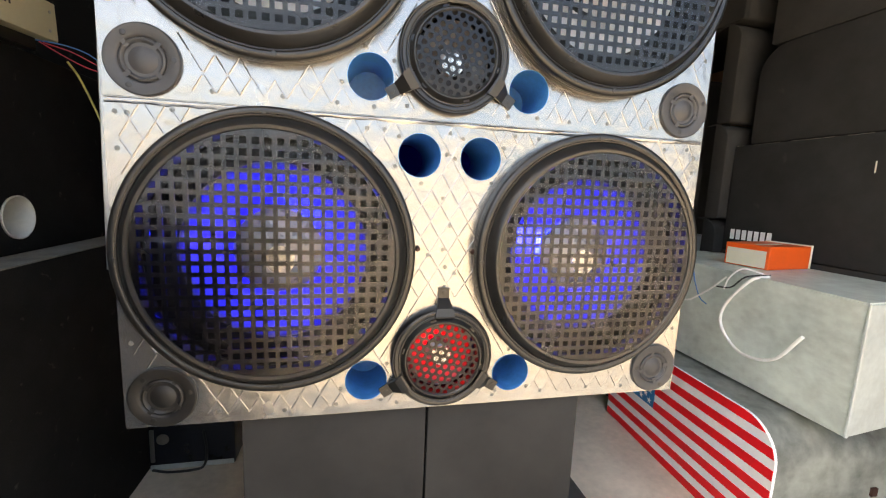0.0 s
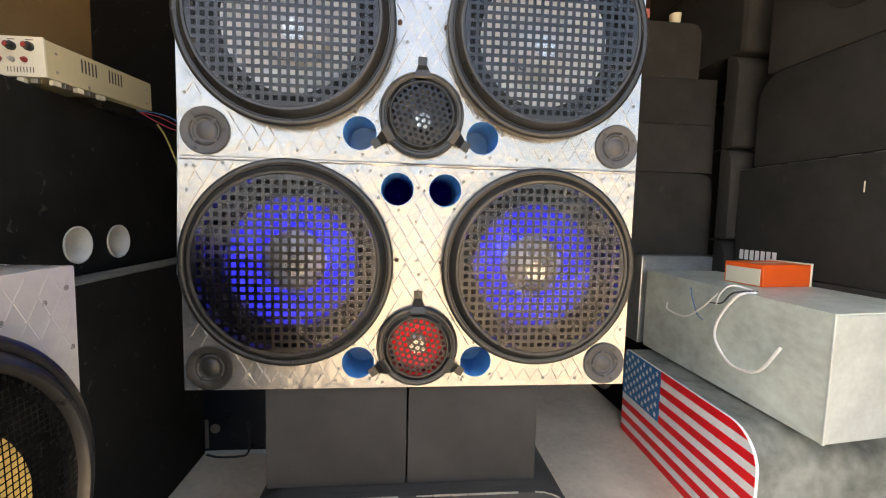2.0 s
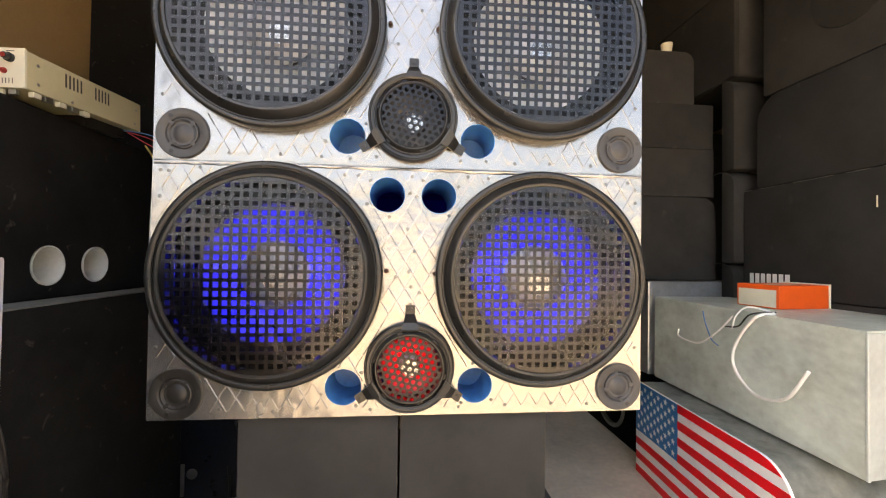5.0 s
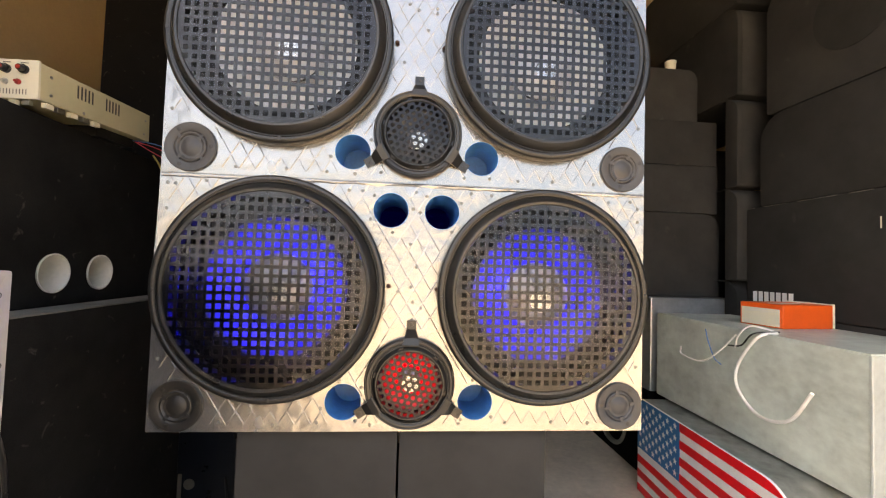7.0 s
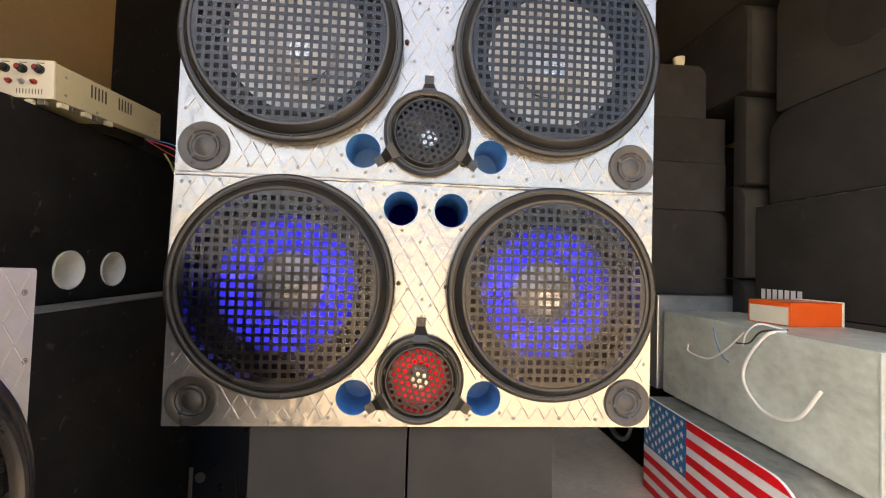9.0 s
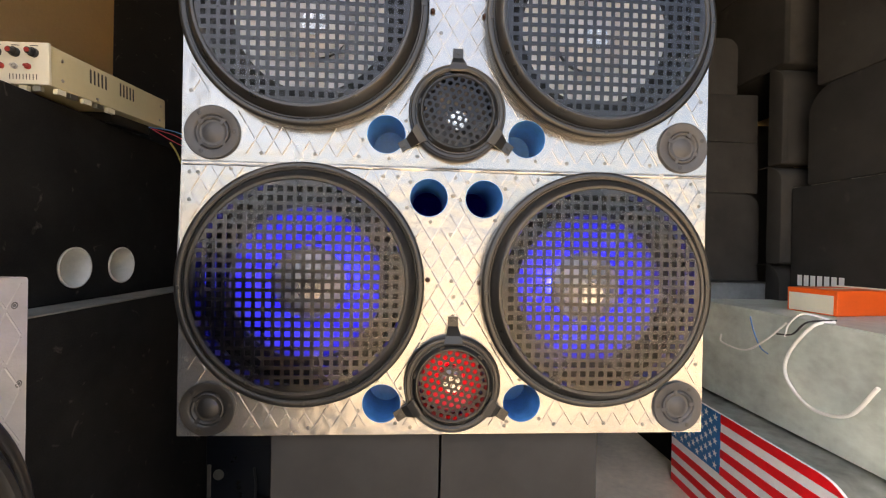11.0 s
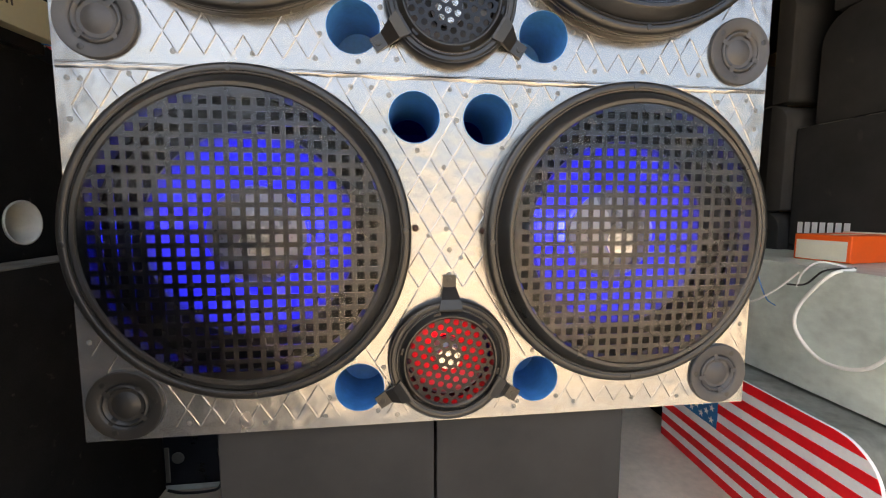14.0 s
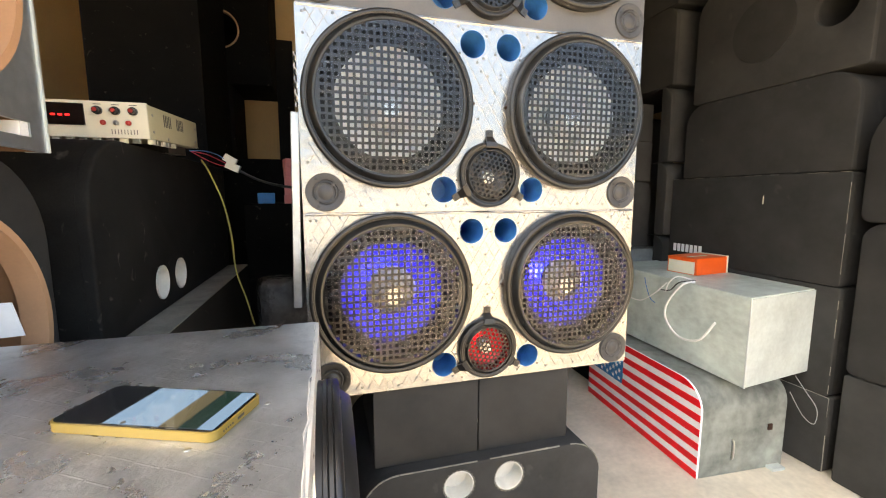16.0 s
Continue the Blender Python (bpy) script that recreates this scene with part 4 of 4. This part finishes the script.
front_box(0.2, 1.46, 0.0, 2.7, 1.95, (0.01,) * 4, "tall black box closing the back of the shop", BLACK_SHADED, 0.3)
front_box(0.5, 1.0, 0.0, 0.77, 1.5, (0.01,) * 4, "black carpeted box against the back wall")

# ---- left side ----
L_lo = carpet_box("carpeted_box", pose(-0.765, 0.42, 0.0, 90, 0, 90), 1.36, 0.745, 0.8, (0.01, 0.01, 0.012, 0.012), "large black carpeted box with a pale worn top edge", "speaker box", FELT_LOWER)
part("worn_edge", box(-0.67, 0.7452, -0.09, 0.67, 0.7485, 0.0), DUSTY, L_lo, "pale worn strip along the top edge")
L_up = carpet_box("carpeted_box", pose(-0.845, 0.53, 0.7485, 90, 0, 90), 1.14, 0.441, 0.7, (0.02, 0.02, 0.02, 0.16), "black carpeted box with two pale round ports", "speaker box", BLACK_FELT, ((-0.235, 0.079, 0.046), (-0.086, 0.079, 0.046)))
for u in (-0.235, -0.086):
    part("port_tube", lathe([(0.047, -0.002), (0.0475, 0.001), (0.0445, 0.0015), (0.0435, -0.002), (0.0435, -0.1), (0.0, -0.102)], 40, shift(u, 0.079)), WHITE_TUBE, L_up, "pale plastic tube", True)

# power supply on it
amp = thing("power_amplifier", pose(-0.806, 0.175, 1.1905, 2.6, 0, -1.5), "cream metal power supply with knobs and a red display", "amplifier")
part("case", box(-0.30, 0.004, 0.012, 0.0, 0.365, 0.092, 0.002), CREAM, amp, "cream enamelled case")
front_panel = part("front_panel", box(-0.302, -0.003, 0.011, 0.002, 0.0035, 0.094, 0.0015), CREAM_LIGHT, amp, "pale front panel")
part("display", box(-0.215, -0.006, 0.038, -0.125, -0.0032, 0.087, 0.001), GLASS_BLACK, front_panel, "black display window")
for k in range(3):
    part("digit_bar", box(-0.19 + 0.014 * k, -0.0066, 0.058, -0.181 + 0.014 * k, -0.0061, 0.0625), LED_RED, front_panel, "glowing red digit")
for k in range(3):
    m = pose(-0.098 + 0.036 * k, -0.003, 0.073, 90)
    part("knob", lathe([(0.0095, 0.0), (0.0095, 0.006), (0.007, 0.0065), (0.0065, 0.015), (0.0055, 0.016), (0.0, 0.016)], 24, m), RUBBER, front_panel, "black knob", True)
    part("knob_cap", lathe([(0.005, 0.016), (0.0045, 0.0172), (0.0, 0.0175)], 20, m), KNOB_RED, front_panel, "red cap")
    m = pose(-0.09 + 0.026 * k, -0.003, 0.046, 90)
    part("socket", lathe([(0.006, 0.0), (0.006, 0.003), (0.003, 0.0035), (0.003, 0.009), (0.0, 0.0095)], 16, m), KNOB_RED if k != 1 else STEEL, front_panel, "small red socket", True)
    part("print_bar", box(-0.106 + 0.036 * k, -0.0034, 0.0862, -0.09 + 0.036 * k, -0.003, 0.0878), INK, front_panel)
for k in range(9):
    part("print_bar", box(-0.075 + 0.0065 * k, -0.0034, 0.02, -0.0735 + 0.0065 * k, -0.003, 0.031), INK, front_panel)
for y0 in (0.1, 0.19):
    for k in range(5):
        part("vent_slot", box(-0.0005, y0 + 0.011 * k, 0.05, 0.0006, y0 + 0.011 * k + 0.0042, 0.081), INK, amp)
for y, z in ((0.03, 0.03), (0.03, 0.07), (0.34, 0.03), (0.345, 0.07), (0.12, 0.02)):
    piece("screw", SCREW, amp, "", pose(0.0, y, z, 0, 90, 0))
for k, y in enumerate((0.02, 0.05, 0.085, 0.12, 0.155)):
    part("terminal", box(-0.012, y, 0.0, -0.001, y + 0.02, 0.0115, 0.001), STEEL if k % 2 else CARD_WHITE, amp, "terminal block")
for k in range(7):
    part("terminal", box(-0.2 + 0.027 * k, 0.004, 0.0, -0.184 + 0.027 * k, 0.014, 0.0115, 0.001), CARD_WHITE if k % 2 else STEEL, amp, "terminal block")
part("foot", box(-0.27, 0.2, -0.012, -0.03, 0.34, 0.0125), RUBBER, amp)

# wires from it to the stack
wx = -0.795
cable("yellow_cable", [(wx, 0.56, 1.185), (-0.778, 0.575, 1.146), (-0.742, 0.58, 1.041), (-0.725, 0.59, 0.923), (-0.722, 0.61, 0.8), (-0.7, 0.64, 0.69), (-0.68, 0.66, 0.58)], 0.0026, CABLE_YELLOW, "thin yellow cable hanging down the carpeted box")
cable("red_cable", [(-0.805, 0.5, 1.207), (-0.77, 0.53, 1.2), (-0.74, 0.55, 1.185), (-0.715, 0.555, 1.172)], 0.0014, CABLE_RED, "thin red wire from the power supply")
cable("red_cable", [(-0.806, 0.49, 1.206), (-0.775, 0.52, 1.185), (-0.745, 0.54, 1.17), (-0.715, 0.556, 1.163)], 0.0014, CABLE_RED, "thin red wire from the power supply")
cable("blue_cable", [(-0.806, 0.48, 1.206), (-0.775, 0.52, 1.21), (-0.74, 0.54, 1.2), (-0.71, 0.556, 1.175)], 0.0013, CABLE_BLUE, "thin violet-blue wire from the power supply")
plug = tagged(part("connector", box(-0.025, -0.008, -0.012, 0.02, 0.008, 0.012, 0.002), CARD_WHITE, None, "", at=pose(-0.698, 0.557, 1.162, 0, 25, 0)), "small white plastic connector on the wires", "connector")
tagged(part("connector", box(-0.022, -0.008, -0.012, 0.02, 0.008, 0.012, 0.002), CARD_WHITE, None, "", at=pose(-0.706, 0.556, 1.186, 0, 32, 0)), "white plastic connector joining thin wires", "connector")
cable("black_cable", [(-0.68, 0.557, 1.15), (-0.62, 0.54, 1.12), (-0.55, 0.45, 1.1), (-0.49, 0.35, 1.09)], 0.004, CABLE_BLACK, "black cable running to the speaker stack")

# near black box with a large raw hole, and the metal-clad one on it
raw = carpet_box("open_box", pose(-0.85, -0.4, 0.41, 90, 0, 90), 0.48, 0.72, 0.5, (0.02, 0.06, 0.14, 0.06), "black carpeted box with a large raw wooden opening", "speaker box", FELT_DARK, ((0.034, 0.46, 0.19),), edge=0.01)
part("cut_edge", lathe([(0.1902, 0.0015), (0.19, 0.0005), (0.19, -0.035), (0.1902, -0.036), (0.178, -0.036), (0.178, 0.0015)], 64, shift(0.034, 0.46), close=True), MDF_EDGE, raw, "raw cut board edge", True)
part("lining", lathe([(0.188, -0.036), (0.19, -0.3), (0.0, -0.3)], 48, shift(0.034, 0.46)), MDF, raw, "bare board inside", True)
clad = thing("open_metal_box", pose(-0.829, -0.41, 1.1335, 90, 0, 90), "aluminium-clad box with a raw round hole and a slot", "speaker box")
part("face", plate(outline(-0.236, 0, 0.236, 0.5, (0.002,) * 4), [circle(0.045, 0.238, 0.172, 64), [(-0.2, 0.02), (0.2, 0.02), (0.2, 0.042), (-0.2, 0.042)]], -0.006, 0.0), ALU_DULL, clad, "dull aluminium face")
shell = box(-0.234, 0.001, -0.45, 0.234, 0.499, -0.007)
bmesh.ops.delete(shell, geom=[f for f in shell.faces if all(abs(v.co.z + 0.007) < 1e-5 for v in f.verts)], context="FACES")
part("body", shell, MDF, clad, "bare board box")
part("cut_edge", lathe([(0.1722, 0.001), (0.172, -0.03), (0.158, -0.03), (0.158, 0.001)], 64, shift(0.045, 0.238), close=True), MDF_EDGE, clad, "raw cut board edge", True)
part("corner_trim", box(0.233, 0.0, -0.03, 0.239, 0.5, 0.003, 0.001), GALV_LIGHT, clad, "bright corner strip")
part("slot_board", box(-0.2, 0.012, -0.3, 0.2, 0.0195, -0.008), MDF, clad, "bare board in the slot")
part("slot_block", box(0.18, 0.0205, -0.05, 0.199, 0.0415, -0.002), WHITE_PAINT, clad, "white painted block")

# near cabinet with the phone on it
near = thing("speaker_cabinet", pose(-0.419, -0.752, 0.398, 90, 0, 90), "scuffed aluminium-clad speaker cabinet with yellow woofers behind black mesh", "loudspeaker")
NW, NH = 0.905, 0.457
NWOOF = ((0.238, 0.232), (-0.238, 0.232))
part("face", plate(outline(-NW / 2, 0, NW / 2, NH, (0.003,) * 4, 2), [circle(0.078, 0.402, 0.0318, 40), *[circle(u, v, 0.17, 64) for u, v in NWOOF]], -0.004, 0.0), ALU_NEAR, near, "aluminium tread sheet")
shell = box(-NW / 2, 0.0, -0.55, NW / 2, NH, -0.0042)
bmesh.ops.delete(shell, geom=[f for f in shell.faces if all(abs(v.co.z + 0.0042) < 1e-5 for v in f.verts)], context="FACES")
part("body", shell, ALU_TOP, near, "scuffed aluminium sheet")
nfree = lambda u, v: abs(u) < NW / 2 - 0.004 and 0.004 < v < NH - 0.004 and math.hypot(u - 0.078, v - 0.402) > 0.036 and all(math.hypot(u - a, v - b) > 0.197 for a, b in NWOOF)
tagged(part("tread_pattern", tread_ribs(nfree, -NW / 2, NW / 2, 0, NH, random.Random(5)), ALU_NEAR, near), kind="stuff")
top_ribs = tread_ribs(lambda u, v: abs(u) < NW / 2 - 0.01 and 0.01 < v < 0.53, -NW / 2, NW / 2, 0, 0.54, random.Random(6))
bmesh.ops.transform(top_ribs, matrix=pose(0, NH, 0, -90) @ Matrix.Diagonal((1, 1, 0.55, 1)), verts=top_ribs.verts)
tagged(part("tread_pattern", top_ribs, ALU_TOP, near), kind="stuff")
part("port_tube", lathe([(0.033, 0.0008), (0.0318, 0.0012), (0.0312, -0.002), (0.0312, -0.018), (0.0, -0.019)], 40, shift(0.078, 0.402)), WHITE_TUBE, near, "pale closed port tube", True)
rng = random.Random(12)
for u, v in NWOOF:
    woofer(near, u, v, yellow=True)
for _ in range(26):
    piece("nail", NAIL_BRIGHT, near, "", pose(rng.uniform(-0.42, 0.44), NH, -rng.uniform(0.02, 0.5), -90))
for u, v in ((0.44, 0.432), (0.41, 0.42), (0.36, 0.41), (0.445, 0.36), (0.43, 0.31), (0.12, 0.43), (0.2, 0.425), (0.3, 0.435)):
    piece("rivet", RIVET, near, "", shift(u, v))
rng = random.Random(21)
rim = [(-NW / 2 + 0.003 + (NW - 0.006) * k / 40, NH - 0.0008 + rng.uniform(-0.0006, 0.0006), -0.005 + rng.uniform(-0.0022, 0.0022)) for k in range(41)]
part("folded_edge", tube(rim, 0.0015, 6, 2), ALU_NEAR, near, "rubbed pale folded sheet edge", True)
carpet_box("carpeted_block", pose(-0.45, -0.76, 0.0, 90, 0, 90), 0.86, 0.397, 0.5, (0.01,) * 4, "black carpeted box under the near cabinet", "box", CARPET)

phone = thing("smartphone", pose(-0.5585, -0.57, 0.8555, 0, 0, -22), "yellow-framed smartphone lying face up on the cabinet", "phone")
part("frame", plate(outline(-0.081, -0.0375, 0.081, 0.0375, (0.009,) * 4, 6), [], 0.0, 0.0085), PHONE_CASE, phone, "yellow frame", True)
part("screen", plate(outline(-0.0792, -0.0357, 0.0792, 0.0357, (0.008,) * 4, 6), [], 0.0086, 0.0094), SCREEN, phone, "glossy dark screen", True)
# flat glowing colour bands across the screen
for x0, x1, paint in ((-0.028, 0.026, BAND_BLUE), (0.0262, 0.044, BAND_TAN), (0.0442, 0.062, BAND_GREEN), (0.0622, 0.0765, BAND_BLUE)):
    part("colour_band", box(x0, -0.0335, 0.0094, x1, 0.0335, 0.0097), paint, phone, "glowing colour band across the phone screen")
part("camera_hole", lathe([(0.0022, 0.0097), (0.0022, 0.0099), (0.0, 0.01)], 12, shift(-0.01, -0.031)), INK, phone)
part("charging_slot", box(0.0805, -0.005, 0.003, 0.0813, 0.005, 0.0056, 0.0002), INK, phone)
for k in range(5):
    part("speaker_hole", box(0.0805, -0.026 + 0.0032 * k, 0.0034, 0.0813, -0.0245 + 0.0032 * k, 0.005), INK, phone)
bracket = tagged(part("bracket", plate([(-0.07, 0), (0.045, 0), (0.035, 0.052), (-0.07, 0.056)], [circle(0.015, 0.042, 0.002, 10)], -0.002, 0.0), WHITE_PAINT, None, "", at=pose(-0.888, -0.262, 0.856, 90, 0, 12)), "white painted sheet-metal bracket with a small hole", "bracket")

# dark things behind on the left
shiny = carpet_box("floor_box", pose(-0.636, 0.737, 0.0, 90), 0.252, 0.45, 0.33, (0.01,) * 4, "glossy blue-black box with a pale foot strip", "box", NAVY)
part("foot_strip", box(-0.122, 0.003, 0.0005, 0.122, 0.019, 0.004, 0.001), GALV_LIGHT, shiny, "pale strip along the foot")
part("side_rail", box(-0.12, 0.03, 0.0005, -0.108, 0.14, 0.006, 0.001), STEEL, shiny, "narrow metal rail")
part("round_button", lathe([(0.018, 0.0005), (0.017, 0.004), (0.0, 0.005)], 24, shift(-0.084, 0.105)), STEEL, shiny, "worn metal button", True)
cable("floor_cable", [(-0.75, 0.73, 0.006), (-0.7, 0.715, 0.005), (-0.63, 0.715, 0.005), (-0.6, 0.722, 0.012), (-0.592, 0.728, 0.06), (-0.6, 0.73, 0.13)], 0.004, CABLE_BLACK, "black cable on the floor by the glossy box")
# these boxes get their shade from a near-zero base colour
carpet_box("carpeted_box", pose(-0.68, 1.5, 0.0, 90), 0.62, 1.27, 0.4, (0.01,) * 4, "tall black carpeted box in the shade", "speaker box", BLACK_SHADED)
carpet_box("carpeted_box", pose(-0.92, 1.56, 1.272, 90), 0.1, 0.4, 0.34, (0.01,) * 4, "black carpeted box in the shade", "speaker box", BLACK_SHADED)
carpet_box("tall_box", pose(-1.1, 1.05, 1.203, 90), 0.42, 1.4, 0.5, (0.01,) * 4, "tall black carpeted box in the dark corner", "speaker box", BLACK_SHADED)
over = carpet_box("carpeted_box", pose(-0.87, 1.56, 1.6735, 90), 0.4, 0.8, 0.4, (0.01,) * 4, "black carpeted box with a raw round hole, high in the shade", "speaker box", BLACK_SHADED, ((-0.05, 0.28, 0.1),))
part("cut_edge", lathe([(0.1, 0.001), (0.1, -0.03), (0.092, -0.03), (0.092, 0.001)], 40, shift(-0.05, 0.28), close=True), MDF_EDGE, over, "raw cut board edge", True)
tagged(part("dark_board", box(-0.045, 0, 0, 0.045, 0.02, 0.66, 0.002), BLACK_SHADED, None, "", at=pose(-0.6, 1.56, 1.272, -2)), "narrow black board leaning on a box", "board")
bundle = part("wrapped_parcel", box(-0.12, -0.09, 0.0, 0.12, 0.09, 0.28, 0.045, 4), PLASTIC_WRAP, None, "", True, at=pose(-0.57, 0.84, 0.4505, 0, 0, 15))
tagged(bundle, "parcel wrapped in creased black plastic", "parcel")
strip = tagged(part("aluminium_strip", box(-0.012, -0.17, 0.0, 0.008, 0.17, 0.47, 0.002), ALU_DULL, None, "", at=pose(-0.474, 0.22, 0.79, 0, 1.5, 0)), "narrow aluminium sheet fixed beside the speaker stack", "sheet")
carpet_box("carpeted_box", pose(-0.63, 1.08, 0.0, 90), 0.27, 1.03, 0.38, (0.01,) * 4, "narrow black box in the shade", "speaker box", BLACK_SHADED)
for k in range(5):
    tagged(part("pink_packet", box(-0.03, -0.05, 0.0, 0.03, 0.05, 0.042, 0.002), PINK, None, "", at=pose(-0.562, 1.15 + 0.003 * k, 1.0305 + 0.0425 * k, 0, 0, 3 * k)), "small pink card packet in a pile", "packet", "pile of packets")
tagged(part("blue_packet", box(-0.045, -0.05, 0.0, 0.03, 0.05, 0.05, 0.004), BLUE_PAINT, None, "", at=pose(-0.67, 1.15, 1.0305, 0, 0, 8)), "small blue packet in the shade", "packet")
for k in range(6):
    tagged(part("red_packet", box(-0.05, -0.06, 0.0, 0.05, 0.06, 0.04, 0.002), PINK if k % 2 else RUSTY, None, "", at=pose(1.035, 1.12, 1.8185 + 0.0405 * k, 0, 0, 4 * (k % 3))), "small red-brown card packet in a pile", "packet", "pile of packets")
tagged(part("paper_cup", lathe([(0.0, 0.0), (0.02, 0.0), (0.026, 0.055), (0.0245, 0.055), (0.019, 0.003), (0.0, 0.003)], 24), CARD_WHITE, None, "", True, at=pose(1.205, 1.05, 1.8185)), "small pale cup on the carpeted box", "cup")
for paint, start, words in ((CABLE_BLACK, 0.0, "black strand of a twisted pair hanging beside the stack"), (CABLE_WHITE, math.pi, "white strand of a twisted pair hanging beside the stack")):
    cable("twisted_cable", [(-0.462 + 0.0028 * math.cos(start + 0.9 * k), 0.12 + 0.0028 * math.sin(start + 0.9 * k), 1.415 - 0.0045 * k) for k in range(30)], 0.0019, paint, words)
